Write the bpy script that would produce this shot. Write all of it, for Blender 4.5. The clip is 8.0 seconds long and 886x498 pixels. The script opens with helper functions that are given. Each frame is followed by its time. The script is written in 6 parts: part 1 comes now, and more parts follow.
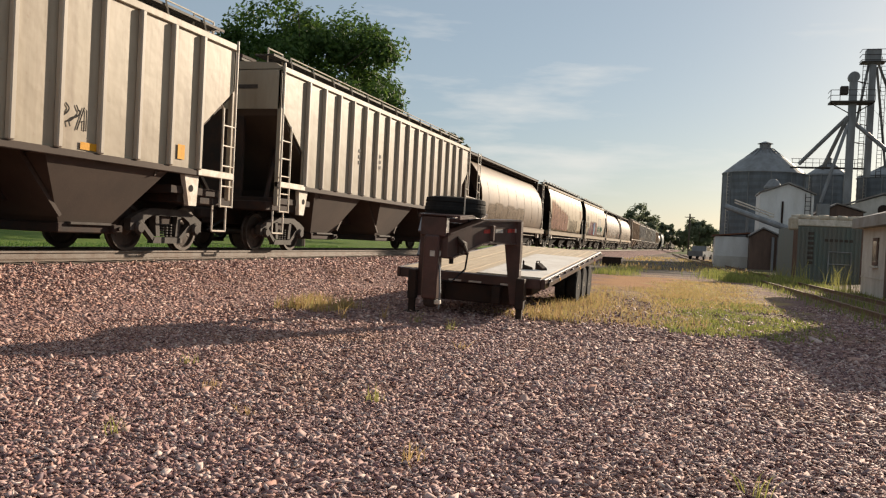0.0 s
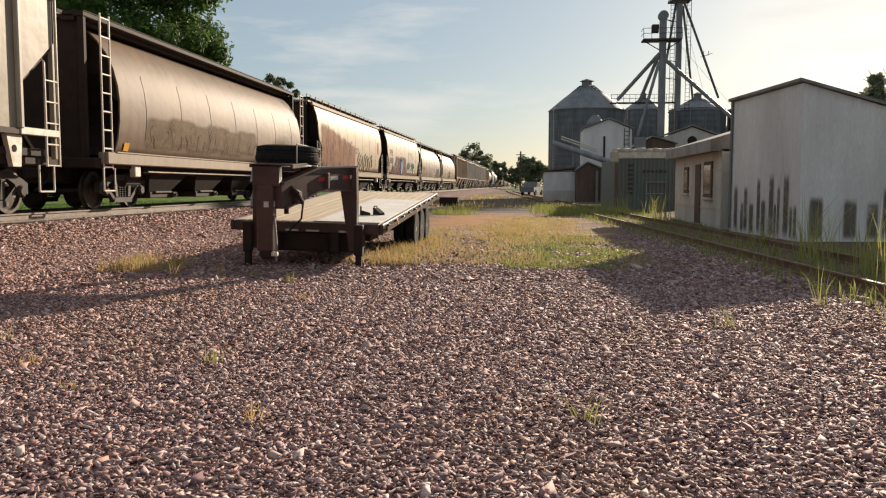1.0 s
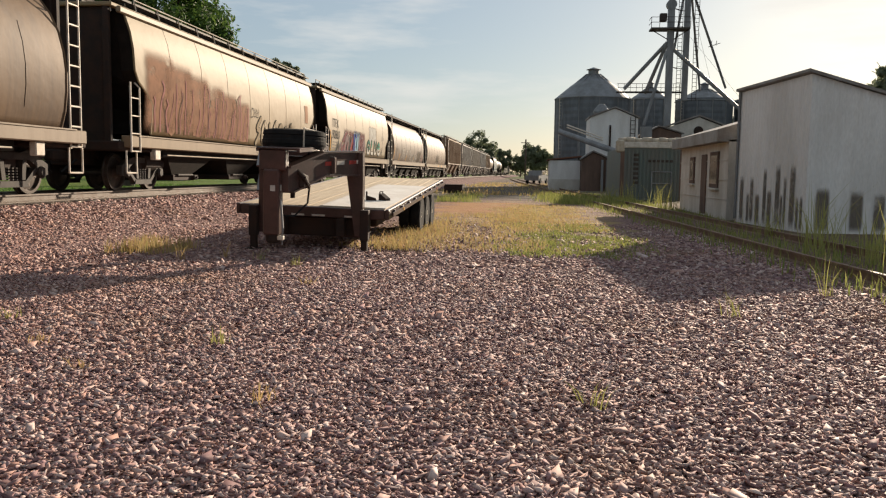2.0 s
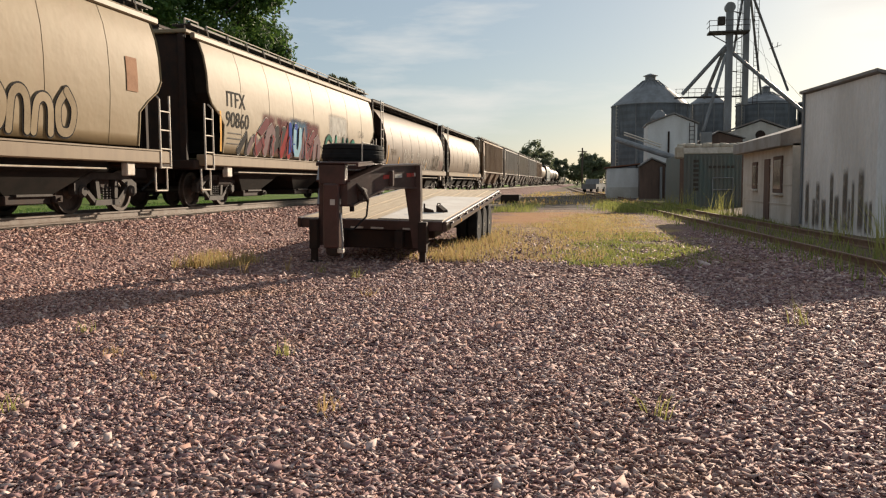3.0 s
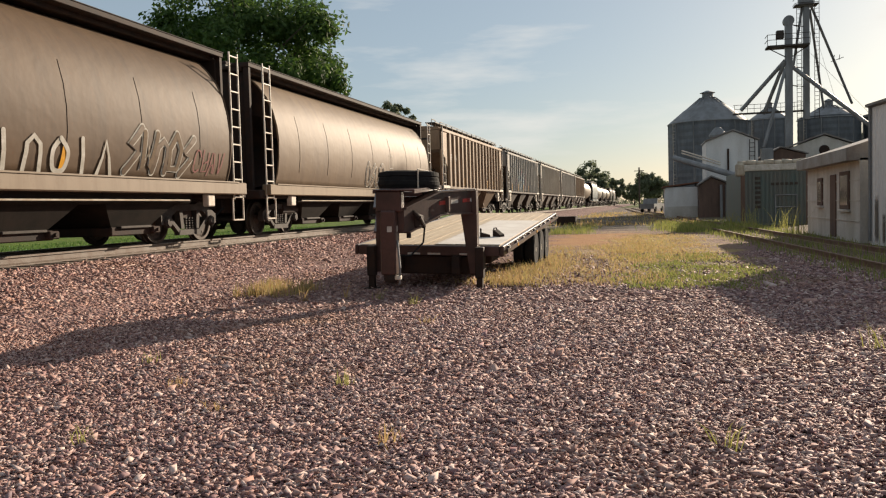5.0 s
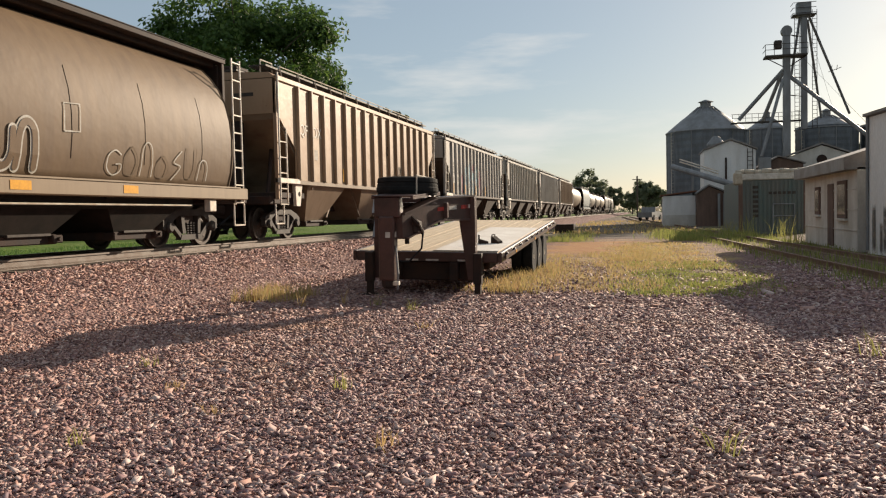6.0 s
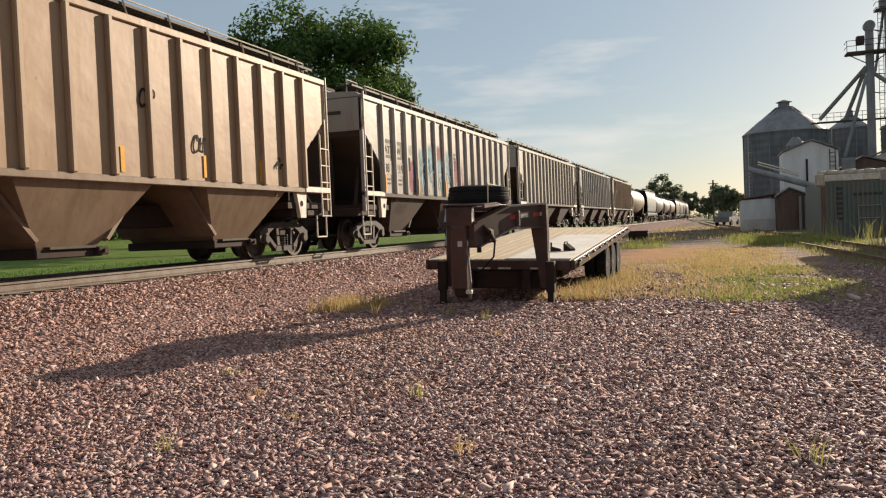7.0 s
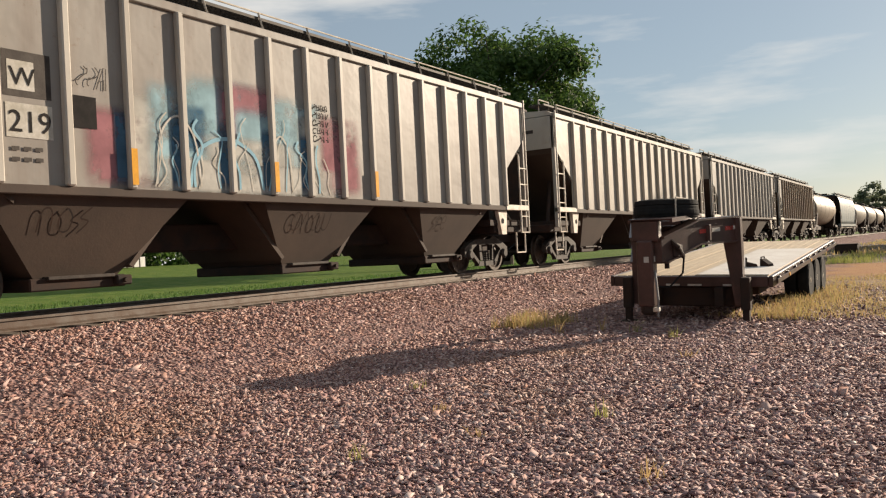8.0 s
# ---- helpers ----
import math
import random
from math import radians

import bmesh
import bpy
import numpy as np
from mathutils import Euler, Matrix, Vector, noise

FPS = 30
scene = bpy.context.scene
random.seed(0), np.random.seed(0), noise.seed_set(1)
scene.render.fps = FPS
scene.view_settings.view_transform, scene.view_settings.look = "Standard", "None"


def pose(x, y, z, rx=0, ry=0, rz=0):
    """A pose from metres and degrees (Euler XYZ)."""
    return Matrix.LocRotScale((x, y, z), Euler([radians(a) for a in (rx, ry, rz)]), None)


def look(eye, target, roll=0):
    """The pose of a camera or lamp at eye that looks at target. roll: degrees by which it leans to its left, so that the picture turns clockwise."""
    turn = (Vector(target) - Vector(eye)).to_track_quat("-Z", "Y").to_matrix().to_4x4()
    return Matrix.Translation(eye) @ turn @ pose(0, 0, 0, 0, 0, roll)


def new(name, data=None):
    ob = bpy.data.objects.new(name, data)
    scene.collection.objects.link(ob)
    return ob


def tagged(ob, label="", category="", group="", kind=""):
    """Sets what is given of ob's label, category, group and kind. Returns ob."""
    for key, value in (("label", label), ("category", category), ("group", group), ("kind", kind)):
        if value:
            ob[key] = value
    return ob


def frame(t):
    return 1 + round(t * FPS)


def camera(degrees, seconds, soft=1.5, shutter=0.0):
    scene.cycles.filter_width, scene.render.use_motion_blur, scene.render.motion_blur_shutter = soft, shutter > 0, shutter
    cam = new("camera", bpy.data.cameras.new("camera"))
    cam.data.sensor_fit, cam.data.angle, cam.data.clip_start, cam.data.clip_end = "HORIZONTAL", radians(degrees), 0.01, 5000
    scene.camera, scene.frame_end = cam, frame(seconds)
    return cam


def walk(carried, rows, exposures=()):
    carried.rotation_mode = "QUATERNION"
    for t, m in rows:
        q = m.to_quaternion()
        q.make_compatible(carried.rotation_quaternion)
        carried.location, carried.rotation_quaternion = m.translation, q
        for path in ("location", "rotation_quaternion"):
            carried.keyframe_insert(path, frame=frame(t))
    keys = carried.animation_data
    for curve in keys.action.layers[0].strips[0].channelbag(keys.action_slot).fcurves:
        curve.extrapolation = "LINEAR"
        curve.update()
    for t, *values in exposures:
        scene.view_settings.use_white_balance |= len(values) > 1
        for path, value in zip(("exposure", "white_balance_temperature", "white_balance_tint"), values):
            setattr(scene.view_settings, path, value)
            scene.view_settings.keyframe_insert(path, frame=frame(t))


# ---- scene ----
cam = camera(57.4, 8.0, soft=1.2)
# seconds, eye, yaw to the left of the railway line, pitch, roll
PATH = [
    (0, (0.025, -0.024, 1.303), 17.37, -0.86, 2.84),
    (0.5, (0.030, -0.031, 1.309), 12.01, -2.96, 1.97),
    (1, (0.049, 0.026, 1.327), 5.98, -4.50, 0.07),
    (1.2, (0.031, 0.026, 1.317), 4.41, -4.61, 0.60),
    (2.3, (0.013, 0.005, 1.311), 7.42, -5.55, 0.73),
    (2.5, (0.007, -0.005, 1.318), 8.24, -5.33, 0.51),
    (3, (0.009, -0.025, 1.315), 10.28, -4.64, -0.36),
    (3.5, (0.011, -0.019, 1.324), 12.27, -3.85, -1.16),
    (4, (0.016, 0.012, 1.354), 13.84, -3.34, -1.69),
    (4.5, (-0.000, 0.000, 1.350), 14.47, -3.05, -1.67),
    (4.7, (-0.010, 0.010, 1.351), 14.42, -3.03, -1.68),
    (5.8, (-0.006, -0.005, 1.315), 13.83, -2.46, -1.34),
    (6, (-0.012, -0.003, 1.324), 14.08, -2.40, -1.29),
    (6.5, (-0.016, -0.014, 1.323), 15.91, -1.98, -1.86),
    (7, (-0.016, -0.039, 1.314), 19.10, -1.57, -2.36),
    (7.5, (-0.021, -0.023, 1.311), 24.44, -1.00, -2.79),
    (8, (-0.017, -0.014, 1.320), 31.97, 0.16, -2.92),
]
walk(cam, [(t, pose(*eye, 90 + pitch, 0, yaw) @ pose(0, 0, 0, 0, 0, roll)) for t, eye, yaw, pitch, roll in PATH])

# ---- world and sun ----
SUN_EL, SUN_AZ = 16.9, 23.5
world = bpy.data.worlds.new("evening_sky")
scene.world = world
world.use_nodes = True
wn, wl = world.node_tree.nodes, world.node_tree.links
sky = wn.new("ShaderNodeTexSky")
sky.sky_type, sky.sun_disc = "NISHITA", False
sky.sun_elevation, sky.sun_rotation = radians(SUN_EL), radians(SUN_AZ)
sky.dust_density, sky.air_density, sky.ozone_density = 0.6, 1.0, 1.5
veil = wn.new("ShaderNodeMix")
veil.data_type = "RGBA"
veil.inputs[0].default_value = 0.50
veil.inputs[7].default_value = (5.4, 6.4, 7.2, 1)
wl.new(sky.outputs[0], veil.inputs[6])
wtc, wmap, wnoise, wramp = (wn.new("ShaderNode" + k) for k in ("TexCoord", "Mapping", "TexNoise", "ValToRGB"))
wmap.inputs["Scale"].default_value = (1.6, 1.6, 9.0)
wnoise.inputs["Scale"].default_value, wnoise.inputs["Detail"].default_value, wnoise.inputs["Roughness"].default_value = 1.7, 6.0, 0.55
wramp.color_ramp.elements[0].position, wramp.color_ramp.elements[1].position = 0.49, 0.70
wramp.color_ramp.elements[1].color = (0.85, 0.85, 0.85, 1)
cloud = wn.new("ShaderNodeMix")
cloud.data_type = "RGBA"
cloud.inputs[7].default_value = (10.6, 10.2, 9.5, 1)
wl.new(wtc.outputs["Generated"], wmap.inputs["Vector"])
wl.new(wmap.outputs[0], wnoise.inputs["Vector"])
wl.new(wnoise.outputs[0], wramp.inputs[0])
wl.new(wramp.outputs[0], cloud.inputs[0])
wl.new(veil.outputs[2], cloud.inputs[6])
wl.new(cloud.outputs[2], wn["Background"].inputs[0])
wn["Background"].inputs[1].default_value = 0.0495
sun_data = bpy.data.lights.new("sun", "SUN")
sun_data.energy, sun_data.angle, sun_data.color = 5.0, radians(0.6), (1.0, 0.83, 0.64)
sun = new("sun", sun_data)
_e, _a = radians(SUN_EL), radians(SUN_AZ)
sun.matrix_world = look((80 * math.sin(_a) * math.cos(_e), 80 * math.cos(_a) * math.cos(_e), 80 * math.sin(_e)), (0, 0, 0))
scene.view_settings.exposure = 0.77


# ---- materials ----
def nodes(name):
    m = bpy.data.materials.new(name)
    m.use_nodes = True
    return m, m.node_tree.nodes, m.node_tree.links, m.node_tree.nodes["Principled BSDF"]


def noise_fac(n, l, scale, detail=5.0, rough=0.6, stretch=(1, 1, 1), lo=0.35, hi=0.65, coord="Object", offset=(0, 0, 0)):
    tc, mp, tx, rp = (n.new("ShaderNode" + k) for k in ("TexCoord", "Mapping", "TexNoise", "MapRange"))
    mp.inputs["Scale"].default_value, mp.inputs["Location"].default_value = stretch, offset
    tx.inputs["Scale"].default_value, tx.inputs["Detail"].default_value, tx.inputs["Roughness"].default_value = scale, detail, rough
    rp.inputs["From Min"].default_value, rp.inputs["From Max"].default_value = lo, hi
    l.new(tc.outputs[coord], mp.inputs["Vector"])
    l.new(mp.outputs[0], tx.inputs["Vector"])
    l.new(tx.outputs[0], rp.inputs["Value"])
    return rp.outputs[0]


def mix(n, l, fac, a, b):
    m = n.new("ShaderNodeMix")
    m.data_type = "RGBA"
    for sock, v in ((m.inputs[0], fac), (m.inputs[6], a), (m.inputs[7], b)):
        if isinstance(v, (int, float)):
            sock.default_value = v
        elif isinstance(v, (tuple, list)):
            sock.default_value = (*v[:3], 1)
        else:
            l.new(v, sock)
    return m.outputs[2]


def times(n, l, a, b):
    m = n.new("ShaderNodeMath")
    m.operation = "MULTIPLY"
    for k, v in enumerate((a, b)):
        if isinstance(v, (int, float)):
            m.inputs[k].default_value = v
        else:
            l.new(v, m.inputs[k])
    return m.outputs[0]


def bump(n, l, p, height, strength=0.3, distance=0.01):
    b = n.new("ShaderNodeBump")
    b.inputs["Strength"].default_value, b.inputs["Distance"].default_value = strength, distance
    l.new(height, b.inputs["Height"])
    l.new(b.outputs[0], p.inputs["Normal"])


def surface(name, col, col2=None, rough=0.7, metal=0.0, scale=3.0, fine=40.0, stretch=(1, 1, 1), relief=0.25, depth=0.004, spec=0.4, amount=1.0):
    """A surface of two colours in large patches, with fine grain and relief."""
    m, n, l, p = nodes(name)
    col2 = col2 or tuple(c * 0.6 for c in col)
    big = noise_fac(n, l, scale, stretch=stretch)
    small = noise_fac(n, l, fine, 3.0, stretch=stretch, lo=0.25, hi=0.75)
    c = mix(n, l, times(n, l, big, amount), col, col2)
    c = mix(n, l, times(n, l, small, 0.35), c, tuple(v * 0.55 for v in col2))
    l.new(c, p.inputs["Base Color"])
    p.inputs["Roughness"].default_value, p.inputs["Metallic"].default_value = rough, metal
    p.inputs["Specular IOR Level"].default_value = spec
    bump(n, l, p, small, relief, depth)
    return m


def car_paint(name, col, grime=(0.10, 0.065, 0.04), rust=(0.16, 0.06, 0.025), rough=0.5, dirty=0.6, seed=0, panel=True):
    """Weathered freight car paint: run-off streaks, broad grime, rust freckles, faint panel dents."""
    m, n, l, p = nodes(name)
    off = (seed * 7.3, seed * 3.1, seed * 1.7)
    broad = noise_fac(n, l, 0.45, 4.0, offset=off, lo=0.35, hi=0.7)
    streak = noise_fac(n, l, 2.2, 5.0, stretch=(1, 1.6, 0.16), offset=off, lo=0.45, hi=0.72)
    fade = noise_fac(n, l, 1.1, 6.0, 0.7, offset=off, lo=0.3, hi=0.75)
    freck = noise_fac(n, l, 9.0, 6.0, 0.7, offset=off, lo=0.60, hi=0.70)
    c = mix(n, l, times(n, l, fade, 0.5), col, tuple(min(1.0, v * 1.25) for v in col))
    c = mix(n, l, times(n, l, broad, dirty * 0.6), c, grime)
    c = mix(n, l, times(n, l, streak, dirty), c, tuple(v * 1.4 for v in grime))
    c = mix(n, l, times(n, l, freck, 0.55 * dirty), c, rust)
    l.new(c, p.inputs["Base Color"])
    p.inputs["Roughness"].default_value, p.inputs["Specular IOR Level"].default_value = rough, 0.18
    if panel:
        dent = noise_fac(n, l, 1.4, 3.0, offset=off, lo=0.2, hi=0.8)
        bump(n, l, p, dent, 0.18, 0.05)
    return m


def per_island(name, cols, rough=0.8, fine=60.0, relief=0.4, depth=0.004, spec=0.3, earthy=False):
    m, n, l, p = nodes(name)
    geo, ramp = n.new("ShaderNodeNewGeometry"), n.new("ShaderNodeValToRGB")
    el = ramp.color_ramp.elements
    for k, c in enumerate(cols):
        e = el[k] if k < 2 else el.new(0.0)
        e.color = (*c, 1)
    for k, e in enumerate(el):
        e.position = k / (len(cols) - 1)
    l.new(geo.outputs["Random Per Island"], ramp.inputs[0])
    small = noise_fac(n, l, fine, 4.0, lo=0.25, hi=0.75)
    c = mix(n, l, times(n, l, small, 0.30), ramp.outputs[0], tuple(0.4 * v for v in cols[0]))
    if earthy:
        c = mix(n, l, times(n, l, noise_fac(n, l, 0.4, 6.0, 0.65, lo=0.52, hi=0.70), 0.5), c, (0.30, 0.17, 0.09))
        dust = n.new("ShaderNodeMath")
        dust.operation, dust.inputs[0].default_value = "SUBTRACT", 1.0
        l.new(zone(n, l, 0, -7.5, -2.5), dust.inputs[1])
        c = mix(n, l, times(n, l, dust.outputs[0], 0.24), c, (0.42, 0.215, 0.135))
    l.new(c, p.inputs["Base Color"])
    p.inputs["Roughness"].default_value, p.inputs["Specular IOR Level"].default_value = rough, spec
    bump(n, l, p, small, relief, depth)
    return m


def leaf(name, cols, rough=0.6):
    """Leaves: colours vary leaf by leaf, and light shines through."""
    m = per_island(name, cols, rough, 8.0, 0.1)
    n, l, p = m.node_tree.nodes, m.node_tree.links, m.node_tree.nodes["Principled BSDF"]
    tr, ad = n.new("ShaderNodeBsdfTranslucent"), n.new("ShaderNodeMixShader")
    ad.inputs[0].default_value = 0.45
    l.new(p.inputs["Base Color"].links[0].from_socket, tr.inputs[0])
    l.new(p.outputs[0], ad.inputs[1])
    l.new(tr.outputs[0], ad.inputs[2])
    l.new(ad.outputs[0], n["Material Output"].inputs[0])
    return m


def mist(name, col, cover=0.85, along=1):
    """Sprayed paint that thins out towards its edge and lets the wall show through."""
    m, n, l, p = nodes(name)
    tc, sep = n.new("ShaderNodeTexCoord"), n.new("ShaderNodeSeparateXYZ")
    l.new(tc.outputs["Generated"], sep.inputs[0])
    edge = None
    for axis in (along, 2):
        d = n.new("ShaderNodeMath")
        d.operation, d.inputs[1].default_value = "PINGPONG", 0.5
        l.new(sep.outputs[axis], d.inputs[0])
        r = n.new("ShaderNodeMapRange")
        r.interpolation_type = "SMOOTHSTEP"
        r.inputs["From Max"].default_value = 0.2
        l.new(d.outputs[0], r.inputs["Value"])
        edge = r.outputs[0] if edge is None else times(n, l, edge, r.outputs[0])
    patch = noise_fac(n, l, 1.6, 5.0, 0.65, lo=0.26, hi=0.48)
    a = times(n, l, times(n, l, edge, patch), cover)
    c = mix(n, l, noise_fac(n, l, 3.0), col, tuple(v * 0.7 for v in col))
    l.new(c, p.inputs["Base Color"])
    l.new(a, p.inputs["Alpha"])
    p.inputs["Roughness"].default_value, p.inputs["Specular IOR Level"].default_value = 0.85, 0.1
    return m


def zone(n, l, axis, a, b):
    """0 before a, 1 past b along a world axis, with a ragged edge."""
    geo, sep, rp = n.new("ShaderNodeNewGeometry"), n.new("ShaderNodeSeparateXYZ"), n.new("ShaderNodeMapRange")
    tx = n.new("ShaderNodeTexNoise")
    tx.inputs["Scale"].default_value, tx.inputs["Detail"].default_value = 0.55, 6.0
    ad, sc = n.new("ShaderNodeMath"), n.new("ShaderNodeMath")
    sc.operation, sc.inputs[1].default_value = "MULTIPLY_ADD", 4.0
    sc.inputs[2].default_value = -2.0
    l.new(geo.outputs["Position"], sep.inputs[0])
    l.new(geo.outputs["Position"], tx.inputs["Vector"])
    l.new(tx.outputs[0], sc.inputs[0])
    l.new(sc.outputs[0], ad.inputs[0])
    l.new(sep.outputs[axis], ad.inputs[1])
    l.new(ad.outputs[0], rp.inputs["Value"])
    rp.inputs["From Min"].default_value, rp.inputs["From Max"].default_value = a, b
    return rp.outputs[0]


def gravel_colour(n, l):
    vo, ramp, tc = n.new("ShaderNodeTexVoronoi"), n.new("ShaderNodeValToRGB"), n.new("ShaderNodeTexCoord")
    vo.inputs["Scale"].default_value = 19.0
    l.new(tc.outputs["Object"], vo.inputs["Vector"])
    sep = n.new("ShaderNodeSeparateColor")
    l.new(vo.outputs["Color"], sep.inputs[0])
    l.new(sep.outputs[0], ramp.inputs[0])
    cols = [(0.07, 0.042, 0.044), (0.15, 0.09, 0.088), (0.22, 0.135, 0.125), (0.31, 0.205, 0.185)]
    for k, c in enumerate(cols):
        e = ramp.color_ramp.elements[k] if k < 2 else ramp.color_ramp.elements.new(0.0)
        e.color = (*c, 1)
    for k, e in enumerate(ramp.color_ramp.elements):
        e.position = k / 3
    patch = noise_fac(n, l, 0.35, 5.0, lo=0.45, hi=0.75)
    return mix(n, l, times(n, l, patch, 0.4), ramp.outputs[0], (0.13, 0.075, 0.05)), vo.outputs["Distance"]


def ground_material():
    m, n, l, p = nodes("ground")
    gravel, cell = gravel_colour(n, l)
    blot = noise_fac(n, l, 0.5, 6.0, lo=0.35, hi=0.65)
    dry = mix(n, l, blot, (0.44, 0.31, 0.16), (0.34, 0.26, 0.12))
    lush = mix(n, l, noise_fac(n, l, 1.3, 6.0), (0.07, 0.13, 0.02), (0.13, 0.17, 0.035))
    dirt = mix(n, l, noise_fac(n, l, 0.8, 6.0), (0.12, 0.085, 0.065), (0.20, 0.15, 0.12))
    # grass strip between the trailer and the siding: straw, burnt orange, yellow and green in turn
    sparse = noise_fac(n, l, 1.6, 7.0, 0.7, lo=0.40, hi=0.60)

    def field(x0, x1, y0, y1, soft=1.5):
        f = times(n, l, zone(n, l, 0, x0 - soft / 2, x0 + soft / 2), zone(n, l, 1, y0 - soft, y0 + soft))
        for axis, v in ((0, x1), (1, y1)):
            inv = n.new("ShaderNodeMath")
            inv.operation, inv.inputs[0].default_value = "SUBTRACT", 1.0
            l.new(zone(n, l, axis, v - soft / 2, v + soft / 2), inv.inputs[1])
            f = times(n, l, f, inv.outputs[0])
        return f
    c = mix(n, l, times(n, l, field(-3.4, 2.0, 15.0, 40), times(n, l, sparse, 0.8)), gravel, dry)
    c = mix(n, l, times(n, l, field(-3.6, -0.9, 26, 36), 0.75), c, (0.42, 0.21, 0.085))
    c = mix(n, l, times(n, l, field(-0.9, 1.5, 19, 34), times(n, l, sparse, 0.9)), c, (0.46, 0.36, 0.09))
    c = mix(n, l, times(n, l, field(-0.2, 1.9, 14, 21), times(n, l, sparse, 0.7)), c, (0.22, 0.25, 0.05))
    tracks = noise_fac(n, l, 0.5, 5.0, stretch=(0.25, 0.9, 1), lo=0.42, hi=0.58)
    yard = mix(n, l, tracks, (0.075, 0.06, 0.052), (0.19, 0.16, 0.125))
    c = mix(n, l, zone(n, l, 1, 38, 43), c, yard)
    c = mix(n, l, times(n, l, zone(n, l, 1, 75, 110), 0.7), c, dirt)
    c = mix(n, l, times(n, l, zone(n, l, 0, 3.6, 5.0), 0.6), c, mix(n, l, blot, (0.10, 0.11, 0.03), (0.11, 0.075, 0.055)))
    far = times(n, l, zone(n, l, 1, 170, 240), 0.7)
    c = mix(n, l, far, c, lush)
    back = n.new("ShaderNodeMath")
    back.operation, back.inputs[0].default_value = "SUBTRACT", 1.0
    l.new(zone(n, l, 0, -17.5, -14.5), back.inputs[1])
    c = mix(n, l, back.outputs[0], c, lush)
    l.new(c, p.inputs["Base Color"])
    p.inputs["Roughness"].default_value, p.inputs["Specular IOR Level"].default_value = 0.95, 0.1
    bump(n, l, p, cell, 0.8, 0.04)
    return m


def ballast_material():
    m, n, l, p = nodes("ballast")
    gravel, cell = gravel_colour(n, l)
    l.new(gravel, p.inputs["Base Color"])
    p.inputs["Roughness"].default_value, p.inputs["Specular IOR Level"].default_value = 0.95, 0.1
    bump(n, l, p, cell, 0.8, 0.05)
    return m


STONES = per_island("crushed_stone", [(0.13, 0.078, 0.085), (0.47, 0.315, 0.28), (0.26, 0.155, 0.155), (0.40, 0.245, 0.22), (0.68, 0.545, 0.49), (0.33, 0.195, 0.20), (0.19, 0.105, 0.105), (0.54, 0.335, 0.275), (0.27, 0.20, 0.215), (0.44, 0.25, 0.20), (0.58, 0.455, 0.42)], 0.75, 70.0, 0.25, 0.002, 0.25, True)
DAMP = mist("damp_stain", (0.22, 0.18, 0.14), 0.5)
DAMP_END = mist("damp_stain_end", (0.22, 0.18, 0.14), 0.5, 0)
STEEL_DARK = surface("dark_steel", (0.024, 0.019, 0.017), (0.048, 0.026, 0.018), 0.75, 0.0, 4, 50, spec=0.2)
RUBBER = surface("rubber", (0.014, 0.014, 0.015), (0.024, 0.023, 0.022), 0.9, 0, 8, 60, spec=0.12)
TRUCK_GREY = surface("truck_steel", (0.065, 0.053, 0.043), (0.032, 0.022, 0.017), 0.75, 0, 5, 40)
WHEEL = surface("wheel_steel", (0.049, 0.035, 0.028), (0.084, 0.063, 0.049), 0.5, 0.4, 6, 50)
RAIL = surface("rail_steel", (0.186, 0.155, 0.130), (0.124, 0.081, 0.056), 0.5, 0.2, 5, 60, spec=0.5)
RUST_RAIL = surface("rusty_rail", (0.16, 0.09, 0.055), (0.24, 0.15, 0.10), 0.75, 0.1, 5, 60)
TIE_WOOD = surface("tie_wood", (0.10, 0.075, 0.055), (0.17, 0.13, 0.10), 0.9, 0, 2, 40, (6, 1, 1))
LADDER_WHITE = surface("ladder_paint", (0.72, 0.67, 0.58), (0.50, 0.41, 0.31), 0.55, 0, 5, 40)
GRATING = surface("grating", (0.045, 0.04, 0.036), (0.08, 0.065, 0.05), 0.7, 0.2, 10, 60)
WHITE_METAL = surface("white_sheet", (0.78, 0.77, 0.75), (0.60, 0.58, 0.55), 0.6, 0, 0.8, 25, (1, 1, 0.3))
BEIGE_WALL = surface("beige_wall", (0.64, 0.61, 0.56), (0.46, 0.42, 0.36), 0.85, 0, 1.2, 25, (1, 1, 0.4))
# darker copy of the galvanised steel: the bin walls' shade is in its colour
BIN_SHADED = surface("shaded_galvanised", (0.16, 0.18, 0.20), (0.10, 0.11, 0.12), 0.6, 0.2, 1.5, 20, (1, 1, 0.3))
BIN_STEEL = surface("galvanised", (0.26, 0.27, 0.28), (0.17, 0.17, 0.17), 0.55, 0.3, 1.5, 20, (1, 1, 0.3))
ROOF_STEEL = surface("roof_sheet", (0.27, 0.26, 0.25), (0.16, 0.13, 0.11), 0.55, 0.3, 1.2, 20)
BROWN_WALL = surface("brown_board", (0.16, 0.10, 0.075), (0.10, 0.065, 0.05), 0.9, 0, 2, 30, (1, 1, 0.3))
GREEN_STEEL = surface("green_steel", (0.085, 0.125, 0.115), (0.12, 0.125, 0.11), 0.6, 0, 1.5, 30, (1, 1, 0.4))
TARP = surface("tarp", (0.50, 0.45, 0.36), (0.33, 0.28, 0.21), 0.8, 0, 3, 30)
GLASS_DARK = surface("dark_pane", (0.02, 0.022, 0.025), (0.03, 0.03, 0.03), 0.12, 0, 3, 20, relief=0.02, spec=0.6)
TRAILER_RED = surface("trailer_paint", (0.085, 0.04, 0.033), (0.045, 0.025, 0.02), 0.36, 0, 4, 45)
